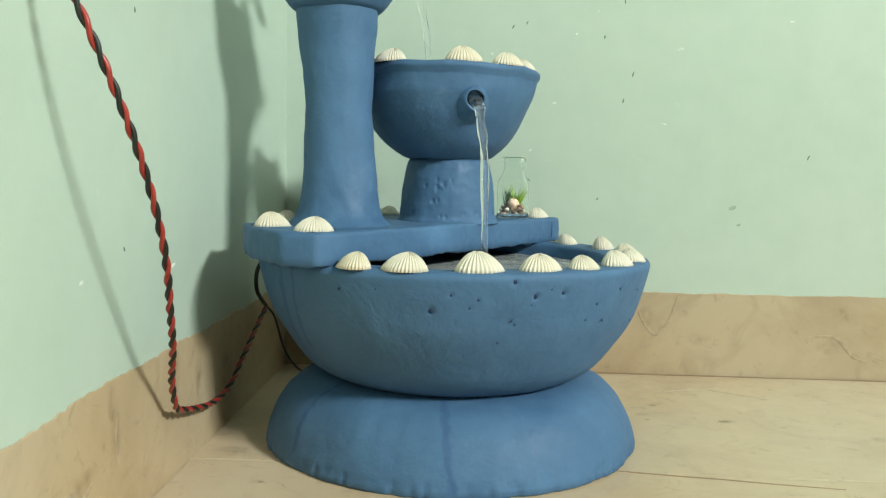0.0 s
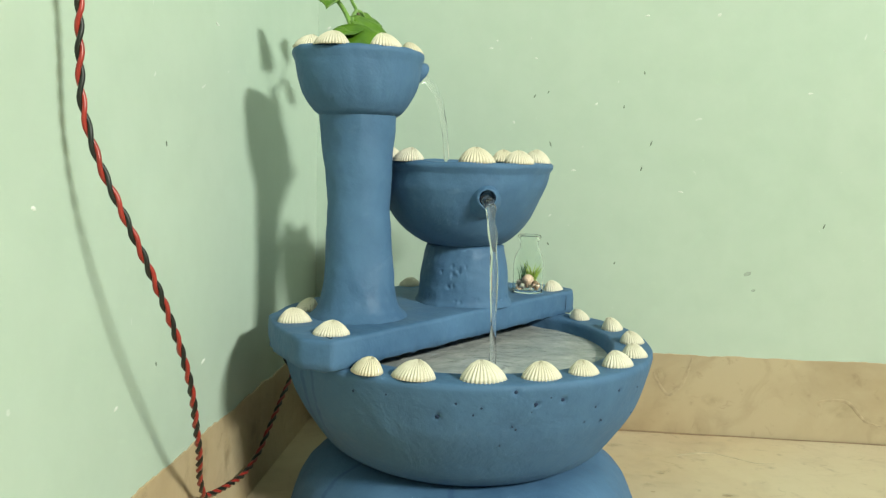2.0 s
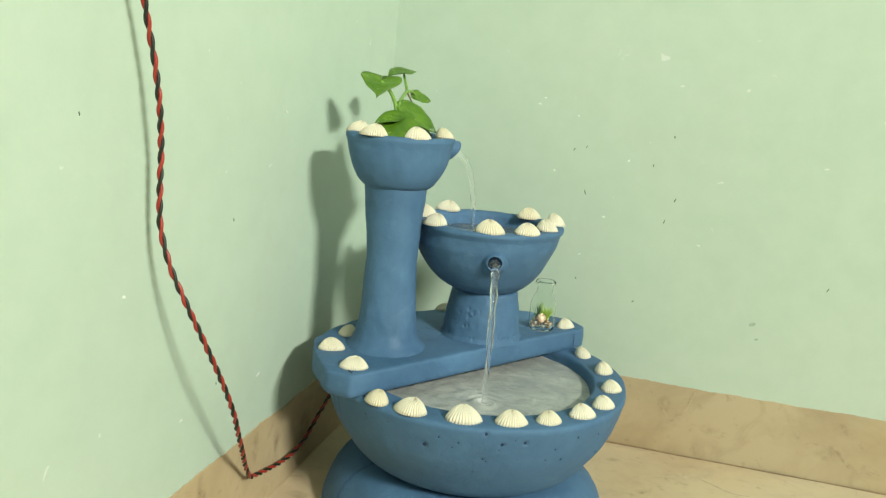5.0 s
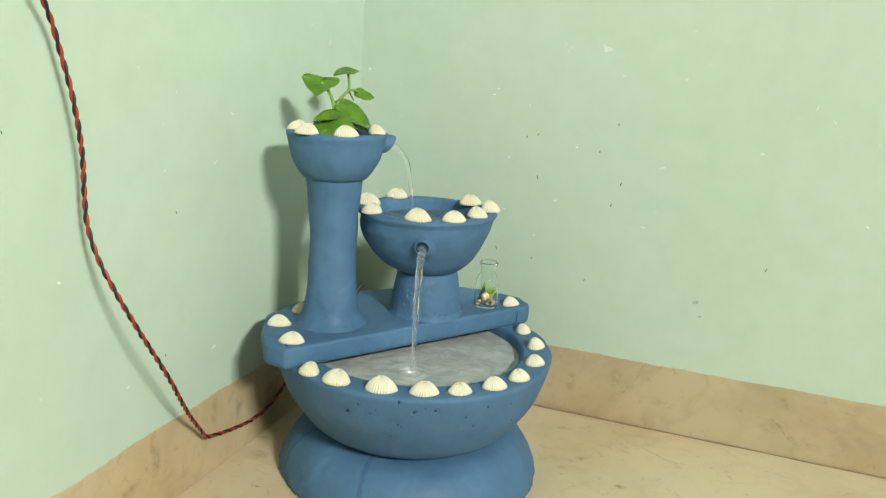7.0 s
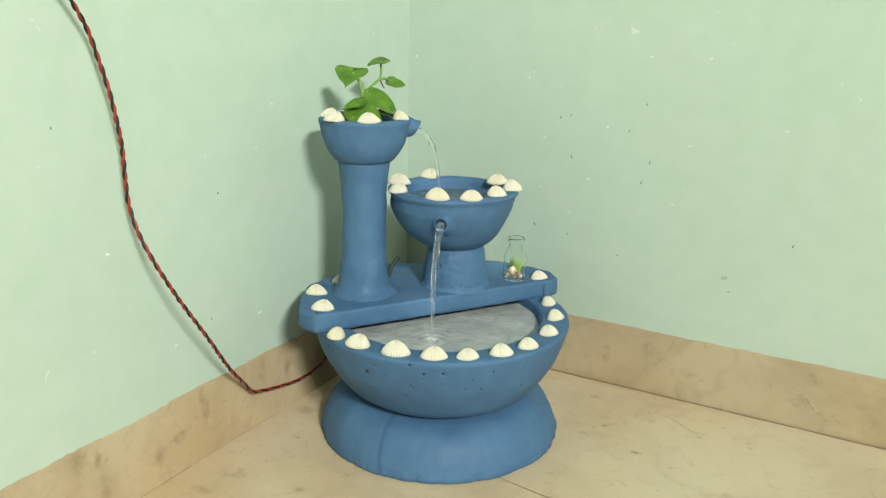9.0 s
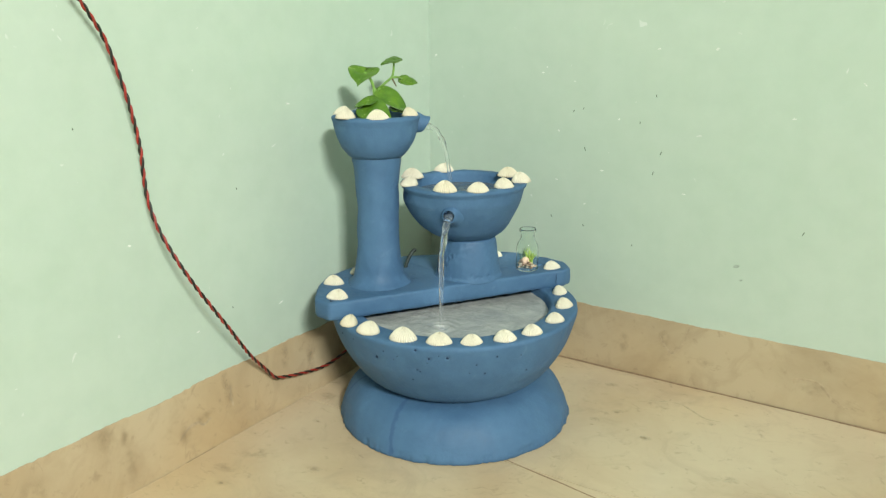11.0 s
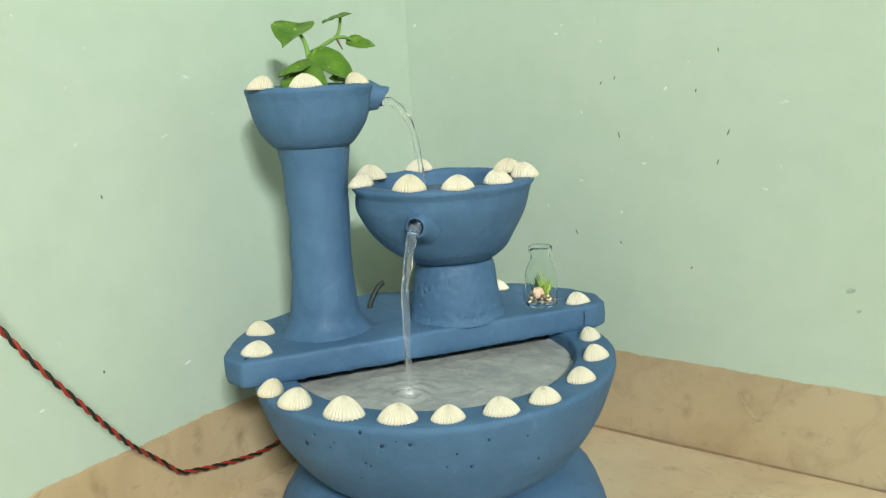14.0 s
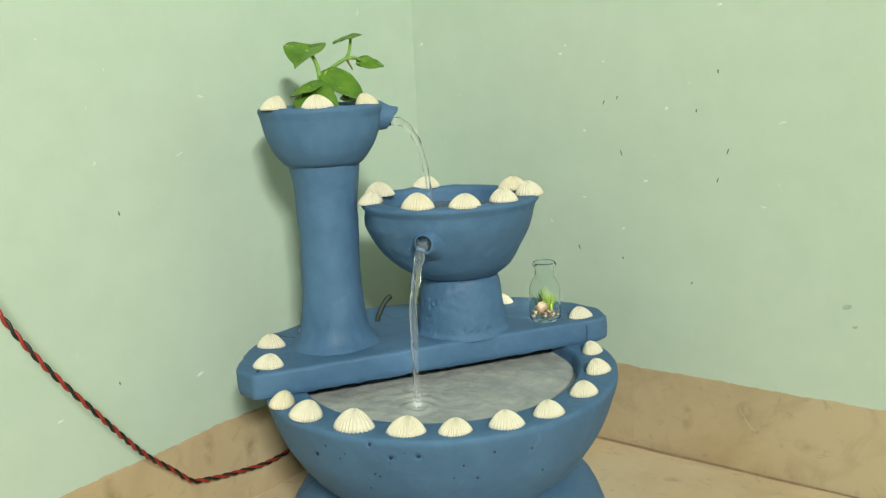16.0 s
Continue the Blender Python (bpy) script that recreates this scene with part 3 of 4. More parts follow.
def side_point(profile, a, z):
    """The point of the outer side at this angle and height, and its outward way."""
    side = [q for q in profile_points(profile, 0.003)]
    best = max((q for q in side if abs(q[1] - z) < 0.0035), key=lambda q: q[0])
    return Vector((BX + best[0] * math.cos(a), BY + best[0] * math.sin(a), z)), Vector((math.cos(a), math.sin(a), 0))


# a dark plug sunk in each hollow stands for the shade inside it
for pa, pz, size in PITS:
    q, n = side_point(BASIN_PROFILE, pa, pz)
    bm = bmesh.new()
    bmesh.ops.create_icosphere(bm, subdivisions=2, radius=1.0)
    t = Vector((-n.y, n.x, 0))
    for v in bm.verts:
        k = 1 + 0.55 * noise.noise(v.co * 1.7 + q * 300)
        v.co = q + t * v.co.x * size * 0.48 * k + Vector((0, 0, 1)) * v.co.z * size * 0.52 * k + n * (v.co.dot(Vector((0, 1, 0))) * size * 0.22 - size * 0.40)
    part("air_hole_shade", bm, HOLLOW_SHADE, basin)

# platform lying over the back of the basin
OUTLINE = [(0.094, -0.409), (0.292, -0.130), (0.304, -0.117), (0.307, -0.099), (0.285, -0.077), (0.250, -0.067), (0.185, -0.070), (0.135, -0.105), (0.096, -0.142), (0.055, -0.180),
           (0.033, -0.225), (0.021, -0.270), (0.017, -0.313), (0.031, -0.352), (0.066, -0.404)]


def platform_mesh():
    ring = []
    n = len(OUTLINE)
    for i in range(n):
        p, q = Vector(OUTLINE[i]), Vector(OUTLINE[(i + 1) % n])
        k = max(1, int((q - p).length / 0.004))
        for j in range(k):
            ring.append(p.lerp(q, j / k))
    # soften the corners a little
    for _ in range(1):
        ring = [(ring[i - 1] + ring[i] * 2 + ring[(i + 1) % len(ring)]) / 4 for i in range(len(ring))]
    cen = sum(ring, Vector((0, 0))) / len(ring)
    rows = [(-0.010, 0.1662), (-0.002, 0.1655), (0.0, 0.1668), (0.0006, 0.172), (0.0008, 0.179), (0.0004, 0.1865), (0.0000, 0.1890), (-0.0016, 0.1901), (-0.006, 0.1903), (-0.015, 0.1902), (-0.035, 0.1900)]
    verts, faces = [], []
    m = len(ring)
    for off, z in rows:
        for i, p in enumerate(ring):
            t = (ring[(i + 1) % m] - ring[i - 1]).normalized()
            out = Vector((t.y, -t.x))
            w = 0.0011 * (wobble(p.x, p.y, z, 34, 2) + 0.6 * wobble(p.x, p.y, z, 110, 7))
            if z < 0.168:
                w += 0.0024 * wobble(p.x, p.y, 0, 95, 4) + 0.0030 * wobble(p.x, p.y, 0, 240, 8)
            q = p + out * (off + w)
            verts.append((q.x, q.y, z + w * 0.8))
    r = len(rows)
    for j in range(r - 1):
        for i in range(m):
            i2 = (i + 1) % m
            faces.append((j * m + i, j * m + i2, (j + 1) * m + i2, (j + 1) * m + i))
    last = [verts[(r - 1) * m + i] for i in range(m)]
    for f in (0.18, 0.36, 0.54, 0.72, 0.88):
        for x, y, z in last:
            q = Vector((x, y)).lerp(cen, f)
            verts.append((q.x, q.y, 0.1900 + 0.0009 * (wobble(q.x, q.y, 0, 34, 2) + 0.5 * wobble(q.x, q.y, 0, 110, 7))))
    for j in range(r - 1, r + 4):
        for i in range(m):
            i2 = (i + 1) % m
            faces.append((j * m + i, j * m + i2, (j + 1) * m + i2, (j + 1) * m + i))
    r += 5
    verts += [(cen.x, cen.y, 0.1662), (cen.x, cen.y, 0.190)]
    for i in range(m):
        i2 = (i + 1) % m
        faces.append((len(verts) - 2, i2, i))
        faces.append((len(verts) - 1, (r - 1) * m + i, (r - 1) * m + i2))
    return mesh_of("platform", verts, faces, [BLUE])


platform = part("platform", platform_mesh(), BLUE, fountain, "flat blue cement shelf with a rough lower edge")
part("seam", ribbon("seam", [(0.2965, -0.1285, 0.186), (0.2967, -0.1282, 0.179), (0.2964, -0.1286, 0.171)], 0.0007, (0.8, -0.6, 0), HOLLOW_SHADE), HOLLOW_SHADE, platform)


def column_axis(z):
    t = (z - 0.19) / 0.24
    return (0.096 - 0.008 * t, -0.296 + 0.013 * t)


column = part("column", turned("column", [(0.046, 0.188), (0.0445, 0.1908), (0.0395, 0.1945), (0.0365, 0.199), (0.0340, 0.206), (0.0318, 0.225), (0.0298, 0.255), (0.0288, 0.285), (0.0300, 0.315), (0.0325, 0.343), (0.0345, 0.362), (0.0350, 0.370)],
              160, column_axis, [BLUE], 0.004, None, 0.0012, 30), BLUE, fountain, "slender blue cement column, waisted in the middle")
cup = part("planter_cup", turned("planter_cup", [(0.0, 0.366), (0.035, 0.3662), (0.0395, 0.3695), (0.0462, 0.3780), (0.0520, 0.389), (0.0560, 0.402), (0.0582, 0.4140), (0.0600, 0.4182), (0.0598, 0.4215), (0.0570, 0.4232), (0.050, 0.4232), (0.0478, 0.421),
                                                 (0.0450, 0.412), (0.034, 0.392), (0.0, 0.385)], 200, column_axis, [BLUE], 0.003, lambda a: 1 + 0.012 * math.sin(3 * a + 1) + 0.008 * math.sin(5 * a), 0.0013, 30), BLUE, fountain, "blue cement planter cup with an uneven rim")
part("soil", turned("soil", [(0.046, 0.4125), (0.03, 0.414), (0.0, 0.4135)], 60, column_axis, [SOIL], 0.004, None, 0.0015, 60), SOIL, cup)

# spout of the cup
CUP = Vector((0.0885, -0.2835, 0))
SP = Vector((0.765, 0.644, 0)).normalized()
s0 = CUP + SP * 0.046 + Vector((0, 0, 0.4115))
s1 = CUP + SP * 0.0735 + Vector((0, 0, 0.4065))


def spout_mesh(p, q, r0, r1, bore):
    d = (q - p).normalized()
    u = d.cross(Vector((0, 0, 1))).normalized()
    w = u.cross(d)
    rows = [(p, r0), (p.lerp(q, 0.35), r0 * 0.97), (p.lerp(q, 0.7), r1 * 1.01), (p.lerp(q, 0.97), r1), (q, r1 * 0.95), (q, bore), (p.lerp(q, 0.4), bore)]
    verts, faces, n = [], [], 28
    for j, (c, r) in enumerate(rows):
        for i in range(n):
            a = 2 * math.pi * i / n
            k = 1 + 0.07 * noise.noise(Vector((math.cos(a) * 2, math.sin(a) * 2, j * 0.6)))
            slant = d * (0.0085 * (1 - math.sin(a)) * 0.5 if 2 < j < 6 else 0)
            verts.append(c + (u * math.cos(a) + w * math.sin(a)) * r * k - slant)
    for j in range(len(rows) - 1):
        for i in range(n):
            i2 = (i + 1) % n
            faces.append((j * n + i, j * n + i2, (j + 1) * n + i2, (j + 1) * n + i))
    faces.append(tuple((len(rows) - 1) * n + i for i in range(n)))
    # the bore's faces are coloured dark for the shade inside
    return mesh_of("spout", verts, faces, [BLUE, HOLLOW_SHADE], True, [0 if k < 5 * n else 1 for k in range(len(faces))])


part("spout", spout_mesh(s0, s1, 0.0150, 0.0112, 0.0082), BLUE, cup, "short blue cement spout")

# pedestal and upper bowl
MX, MY = 0.188, -0.210


def mid(z):
    t = max(0.0, min(1.0, (z - 0.245) / 0.06))
    belly = math.sin(math.pi * max(0.0, min(1.0, (z - 0.248) / 0.070)))
    return (0.1870 + 0.0010 * t - 0.0030 * belly, -0.1990 - 0.0110 * t - 0.0012 * belly)


rng = random.Random(23)
GOUGES = [(rng.gauss(-1.75, 0.28), rng.uniform(0.203, 0.236), rng.uniform(0.0010, 0.0030)) for _ in range(13)]
GOUGES += [(rng.uniform(-2.6, -0.2), rng.uniform(0.1955, 0.199), rng.uniform(0.0012, 0.0022)) for _ in range(14)]
pedestal = part("pedestal", turned("pedestal", [(0.0500, 0.189), (0.0488, 0.1912), (0.0468, 0.195), (0.0455, 0.204), (0.0430, 0.222), (0.0402, 0.240), (0.0388, 0.2455), (0.034, 0.2485), (0.0, 0.249)],
                320, mid, [BLUE], 0.0013, None, 0.0008, 42, GOUGES), BLUE, fountain, "short lumpy blue cement pedestal")
bowl_shape = lambda a: 1.0 + 0.045 * math.cos(2 * (a - radians(40))) + 0.030 * math.cos(a - radians(222)) + 0.008 * math.sin(3 * a)
bowl = part("upper_bowl", turned("upper_bowl", [(0.0, 0.2465), (0.034, 0.2470), (0.0425, 0.2500), (0.0580, 0.2625), (0.0725, 0.2840), (0.0798, 0.3045), (0.0820, 0.3195), (0.0852, 0.3232), (0.0858, 0.3266), (0.0835, 0.3286), (0.0750, 0.3290), (0.0700, 0.3282),
                                                (0.0680, 0.325), (0.0655, 0.312), (0.055, 0.285), (0.03, 0.268), (0.0, 0.265)], 260, mid, [BLUE, HOLLOW_SHADE], 0.0025, bowl_shape, 0.0013, 34), BLUE, fountain, "round blue cement bowl with a thin lip")

HOLE = Vector((0.2090, -0.2905, 0.297))
out = Vector((HOLE.x - MX, HOLE.y - MY, 0)).normalized()


def collar_mesh():
    p, q = HOLE - out * 0.016, HOLE + out * 0.001
    rows = [(p, 0.0185), (p.lerp(q, 0.35), 0.0150), (p.lerp(q, 0.75), 0.0112), (p.lerp(q, 0.95), 0.0096), (q, 0.0086), (q, 0.0076), (p, 0.0072)]
    u = out.cross(Vector((0, 0, 1))).normalized()
    verts, faces, n = [], [], 32
    for j, (c, r) in enumerate(rows):
        for i in range(n):
            a = 2 * math.pi * i / n
            k = 1 + 0.09 * noise.noise(Vector((math.cos(a) * 1.7, math.sin(a) * 1.7, j * 0.5 + 4)))
            verts.append(c + (u * math.cos(a) + Vector((0, 0, 1)) * math.sin(a)) * r * k)
    for j in range(len(rows) - 1):
        for i in range(n):
            i2 = (i + 1) % n
            faces.append((j * n + i, j * n + i2, (j + 1) * n + i2, (j + 1) * n + i))
    faces.append(tuple((len(rows) - 1) * n + i for i in range(n)))
    # end ring and bore get the dark colour as painted-in shade
    return mesh_of("spout_collar", verts, faces, [BLUE, HOLLOW_SHADE], True, [0 if k < 5 * n else 1 for k in range(len(faces))])


collar = part("spout_collar", collar_mesh(), BLUE, bowl, "raised blue collar round the outlet")
pipe = tube("outlet_pipe", [HOLE - out * 0.012, HOLE - out * 0.006, HOLE + out * 0.002], 0.0066, STEEL, 24, False)
part("outlet_pipe", pipe, STEEL, bowl, "wet dark outlet pipe")

# ---- shells ----
def shell_mesh(name, ribs, height, stretch, seed):
    """A cockle half lying on its edges, its beak at the back (+y) and its fluted margin in front (-y). About 1 wide."""
    around, rings = ribs * 4 * 5, 11
    bx, by = 0.05 * math.sin(seed), 0.13
    verts, faces = [], []
    for j in range(rings + 1):
        u = (j / rings) ** 0.85
        for i in range(around):
            a = 2 * math.pi * i / around
            ca, sa = math.cos(a), math.sin(a)
            # distance from the beak to an egg-shaped outline
            lo, hi = 0.0, 1.5
            for _ in range(18):
                m = (lo + hi) / 2
                x, y = bx + ca * m, by + sa * m
                inside = (x / 0.5) ** 2 + ((y + 0.0) / (0.375 * stretch)) ** 2 < 1
                lo, hi = (m, hi) if inside else (lo, m)
            front = max(0.0, min(1.0, 0.62 - sa * 0.9))
            rib = math.cos(a * ribs * 4) * front
            flute = 0.012 * rib * u ** 1.2 + 0.045 * rib * u ** 7
            r = lo * u * (1 + flute * 0.9)
            x, y = bx + ca * r, by + sa * r
            dome = max(0.0, 1 - u ** 1.95) ** 0.74
            z = height * dome * (1.06 - 0.06 * u) + 0.0150 * rib * (0.3 + u) * (0.25 + dome)
            growth = 0.004 * math.sin(u * 40 + seed)
            verts.append((x, y, max(0.0, z + growth * dome)))
    for j in range(rings):
        for i in range(around):
            i2 = (i + 1) % around
            faces.append((j * around + i, (j + 1) * around + i, (j + 1) * around + i2, j * around + i2))
    # a short turned-in edge, so the shell has thickness
    base_i = len(verts)
    for i in range(around):
        x, y, z = verts[rings * around + i]
        verts.append((x * 0.93, y * 0.93, -0.012))
    for i in range(around):
        i2 = (i + 1) % around
        faces.append((rings * around + i, base_i + i, base_i + i2, rings * around + i2))
    return mesh_of(name, verts, faces, [SHELL])


SHELLS = [shell_mesh("shell", 9, 0.355, 1.0, 0.4), shell_mesh("shell", 10, 0.34, 1.06, 2.1), shell_mesh("shell", 8, 0.375, 0.95, 4.0)]
count = 0


def shell(parent, x, y, z, size, cx, cy, turn=0.0, tilt=0.0):
    """Glued on a rim, its margin turned away from (cx, cy)."""
    global count
    ob = new("shell", SHELLS[count % 3])
    count += 1
    yaw = math.degrees(math.atan2(y - cy, x - cx)) + 90 + turn
    ob.parent = parent
    ob.matrix_basis = pose(x, y, z, tilt, 0, yaw) @ Matrix.Diagonal((size, size, size, 1))
    return ob


for x, y, s, turn in ((0.1198, -0.4000, 0.0310, -25), (0.1578, -0.4090, 0.0355, -10), (0.2122, -0.4085, 0.0365, 6), (0.2577, -0.3960, 0.0335, 0), (0.2925, -0.3755, 0.0285, 10), (0.3240, -0.3450, 0.0305, -14),
                      (0.3435, -0.3075, 0.0290, -8), (0.3500, -0.2515, 0.0280, -20), (0.3390, -0.1950, 0.0300, -30), (0.3105, -0.1460, 0.0275, -30)):
    shell(basin, x, y, 0.1655, s, BX, BY, turn)
for x, y, s, turn in ((0.0870, -0.382, 0.0300, 40), (0.0465, -0.338, 0.0290, 70), (0.045, -0.280, 0.0280, 0), (0.124, -0.120, 0.0260, 30), (0.2835, -0.1155, 0.0270, -75), (0.178, -0.099, 0.026, -10)):
    shell(platform, x, y, 0.1900, s, 0.16, -0.23, turn)
for x, y, s, turn in ((0.1350, -0.2735, 0.0310, 0), (0.1985, -0.2825, 0.0330, 0), (0.2370, -0.2615, 0.0300, -10), (0.2540, -0.2195, 0.0310, 0), (0.2590, -0.1770, 0.0320, -40), (0.2240, -0.1485, 0.0310, -105), (0.1250, -0.1650, 0.0300, 140), (0.1110, -0.2290, 0.0320, 105)):
    shell(bowl, x, y, 0.3288, s, MX, MY, turn, 4)
for x, y, s, turn in ((0.075, -0.334, 0.0310, 0), (0.049, -0.307, 0.0310, 10), (0.1192, -0.3215, 0.0300, 5), (0.1355, -0.2700, 0.0280, 0)):
    shell(cup, x, y, 0.4225, s, CUP.x, CUP.y, turn)

# hose of the pump, coming up through the platform
part("pump_hose", tube("pump_hose", [(0.091, -0.224, 0.180), (0.092, -0.221, 0.194), (0.0945, -0.213, 0.207), (0.0970, -0.207, 0.2125), (0.0985, -0.2045, 0.2135)], 0.0028, HOSE, 10), HOSE, platform, "dark green bent hose")

# ---- water ----
def pool_mesh(name, radius, z, cx, cy, rings, around, waves, shape=None, splash=None, material=None):
    verts, faces = [(cx, cy, z)], []
    for j in range(1, rings + 1):
        for i in range(around):
            a = 2 * math.pi * i / around
            r = radius * j / rings * (shape(a) if shape else 1)
            x, y = cx + r * math.cos(a), cy + r * math.sin(a)
            h = waves * (wobble(x, y, 0, 70, 1) + 0.5 * wobble(x, y, 0, 190, 6))
            if splash:
                d = math.hypot(x - splash[0], y - splash[1])
                h += 0.0008 * math.exp(-d / 0.022) * math.cos(d * 520) + 0.0016 * math.exp(-((d - 0.010) / 0.004) ** 2)
            verts.append((x, y, z + h))
    for i in range(around):
        faces.append((0, 1 + i, 1 + (i + 1) % around))
    for j in range(rings - 1):
        for i in range(around):
            i2 = (i + 1) % around
            faces.append((1 + j * around + i, 1 + (j + 1) * around + i, 1 + (j + 1) * around + i2, 1 + j * around + i2))
    return mesh_of(name, verts, faces, [material])


HIT = (0.2190, -0.3270)
pool = part("water_pool", pool_mesh("water_pool", 0.1345, 0.1535, BX, BY, 70, 160, 0.0006, None, HIT, POOL), POOL, None)
tagged(pool, "pale frothy water filling the wide basin", "water", kind="structure")
pool2 = part("water_in_bowl", pool_mesh("water_in_bowl", 0.066, 0.3135, MX, MY, 36, 120, 0.0006, bowl_shape, (0.172, -0.222), DARK_POOL), POOL, None)
tagged(pool2, "rippled water standing in the upper bowl", "water", kind="structure")


def stream_mesh(name, points, r0, r1, seed, flat=1.0):
    p = [Vector(q) for q in points]
    line = []
    for i in range(len(p) - 1):
        a, b, c, d = (p[max(0, min(len(p) - 1, i + k))] for k in (-1, 0, 1, 2))
        for j in range(12):
            t = j / 12
            line.append(0.5 * ((2 * b) + (c - a) * t + (2 * a - 5 * b + 4 * c - d) * t * t + (-a + 3 * b - 3 * c + d) * t**3))
    line.append(p[-1])
    verts, faces, n = [], [], 18
    for i, q in enumerate(line):
        f = i / (len(line) - 1)
        t = (line[min(i + 1, len(line) - 1)] - line[max(i - 1, 0)]).normalized()
        u = Vector((1, 0, 0)).cross(t)
        u = (u if u.length > 0.2 else Vector((0, 1, 0)).cross(t)).normalized()
        w = t.cross(u)
        for k in range(n):
            a = 2 * math.pi * k / n
            r = (r0 + (r1 - r0) * f) * (1 + 0.30 * noise.noise(Vector((math.cos(a) * 0.9, math.sin(a) * 0.9, f * 9 + seed))) + 0.12 * math.sin(f * 34 + seed))
            tw = a + f * 2.4
            verts.append(q + u * math.cos(tw) * r * flat + w * math.sin(tw) * r)
    for i in range(len(line) - 1):
        for k in range(n):
            k2 = (k + 1) % n
            faces.append((i * n + k, i * n + k2, (i + 1) * n + k2, (i + 1) * n + k))
    faces.append(tuple(range(n))[::-1])
    faces.append(tuple((len(line) - 1) * n + k for k in range(n)))
    return mesh_of(name, verts, faces, [WATER])


h = HOLE + out * 0.002
stream = part("water_stream", stream_mesh("water_stream", [h - out * 0.008 + Vector((0, 0, -0.002)), h + Vector((0, -0.001, -0.0025)), h + out * 0.009 + Vector((0, 0, -0.006)), h + out * 0.017 + Vector((0, 0, -0.020)), (0.2165, -0.3215, 0.250), (0.2180, -0.3250, 0.205), (*HIT, 0.1530)], 0.0055, 0.0025, 1.0), WATER, None)
tagged(stream, "clear water falling from the bowl into the basin", "water")
t0 = s1 + SP * -0.008 + Vector((0, 0, -0.003))
stream2 = part("water_stream", stream_mesh("water_stream", [t0, s1 + SP * 0.004 + Vector((0, 0, -0.004)), s1 + SP * 0.014 + Vector((0, 0, -0.014)), s1 + SP * 0.022 + Vector((0, 0, -0.032)), s1 + SP * 0.027 + Vector((0, 0, -0.058)), s1 + SP * 0.031 + Vector((0, 0, -0.0925))], 0.0042, 0.0022, 3.0), WATER, None)
tagged(stream2, "thin clear water falling from the planter spout", "water")
for o in (stream, stream2):
    o.visible_shadow = False

# ---- the plant ----
plant = tagged(new("pothos_plant"), "green pothos cutting growing in the planter cup", "plant")
plant.location = (0.092, -0.285, 0.413)


def bent(p):
    x, y, z = p
    up = max(0.0, z - 0.418)
    return Vector((x - 0.27 * up, y + 0.40 * up, z - 0.13 * up))


def leaf(base_p, tip, normal, width, fold=0.25, droop=0.15, twist=0.0, seed=0, sharp=0.9, notch=0.17):
    """A heart-shaped leaf from its stalk's end to its tip."""
    b, t = bent(base_p), bent(tip)
    ax = t - b
    L = ax.length
    ax.normalize()
    n = Vector(normal)
    n = (n - ax * n.dot(ax)).normalized()
    s = ax.cross(n)
    rows, cols = 18, 12
    verts, faces = [], []
    for i in range(rows + 1):
        v = i / rows
        half = max(0.0004, width * 0.5 * v ** 0.42 * (1 - v) ** sharp * (1 + 0.72 * (sharp - 0.9)) / 0.443)
        for j in range(cols + 1):
            u = j / cols * 2 - 1
            back = -notch * L * (1 - v) ** 3 * abs(u) ** 1.2          # lobes reach behind the stalk
            p = b + ax * (v * L + back) + s * (u * half)
            curl = fold * abs(u) ** 1.3 * half - droop * L * v ** 2.2
            curl += 0.002 * noise.noise(Vector((u * 2, v * 4, seed)))
            p += n * (curl + 0.0006 * math.sin(abs(u) * 9 - v * 16) * (1 - abs(u)))
            p += n * twist * u * half
            verts.append(p - plant.location)
    for i in range(rows):
        for j in range(cols):
            a = i * (cols + 1) + j
            faces.append((a, a + 1, a + cols + 2, a + cols + 1))
    me = mesh_of("leaf", verts, faces, [LEAF])
    ob = part("leaf", me, LEAF, plant)
    th = ob.modifiers.new("thickness", "SOLIDIFY")
    th.thickness, th.offset = 0.0006, 0.0
    return ob


def stem(points, r, taper=0.75, material=None, name="stem"):
    me = tube(name, [bent(p) - plant.location for p in points], r, material or STEM, 10, True, lambda f: 1 - (1 - taper) * f)
    return part(name, me, material or STEM, plant)


R12 = Vector((0.80, 0.60, 0))       # a horizontal way across the plant
F12 = Vector((0.60, -0.80, 0))
stem([(0.090, -0.287, 0.410), (0.0885, -0.286, 0.440), (0.088, -0.286, 0.458), (0.083, -0.288, 0.474), (0.075, -0.291, 0.484)], 0.0026, 0.7)
stem([(0.092, -0.282, 0.410), (0.090, -0.283, 0.436), (0.090, -0.282, 0.455), (0.091, -0.265, 0.466), (0.092, -0.249, 0.474), (0.089, -0.240, 0.484), (0.086, -0.235, 0.498)], 0.0023, 0.65)
stem([(0.092, -0.249, 0.473), (0.095, -0.240, 0.4735), (0.096, -0.230, 0.470)], 0.0019, 0.8)
stem([(0.092, -0.249, 0.473), (0.094, -0.246, 0.466), (0.096, -0.244, 0.460)], 0.0014, 0.5, DRY, "dry_sheath")
stem([(0.094, -0.284, 0.410), (0.097, -0.279, 0.425), (0.098, -0.276, 0.440)], 0.0016, 0.8)
leaf((0.0745, -0.2895, 0.4850), (0.0750, -0.3080, 0.4690), (0.20, -0.30, 0.95), 0.040, 0.24, 0.14, -0.04, 1, 1.4, 0.34)
leaf((0.088, -0.230, 0.4990), (0.071, -0.247, 0.4945), (0.05, 0.02, 1.0), 0.038, 0.05, 0.10, 0.06, 2, 1.2, 0.3)
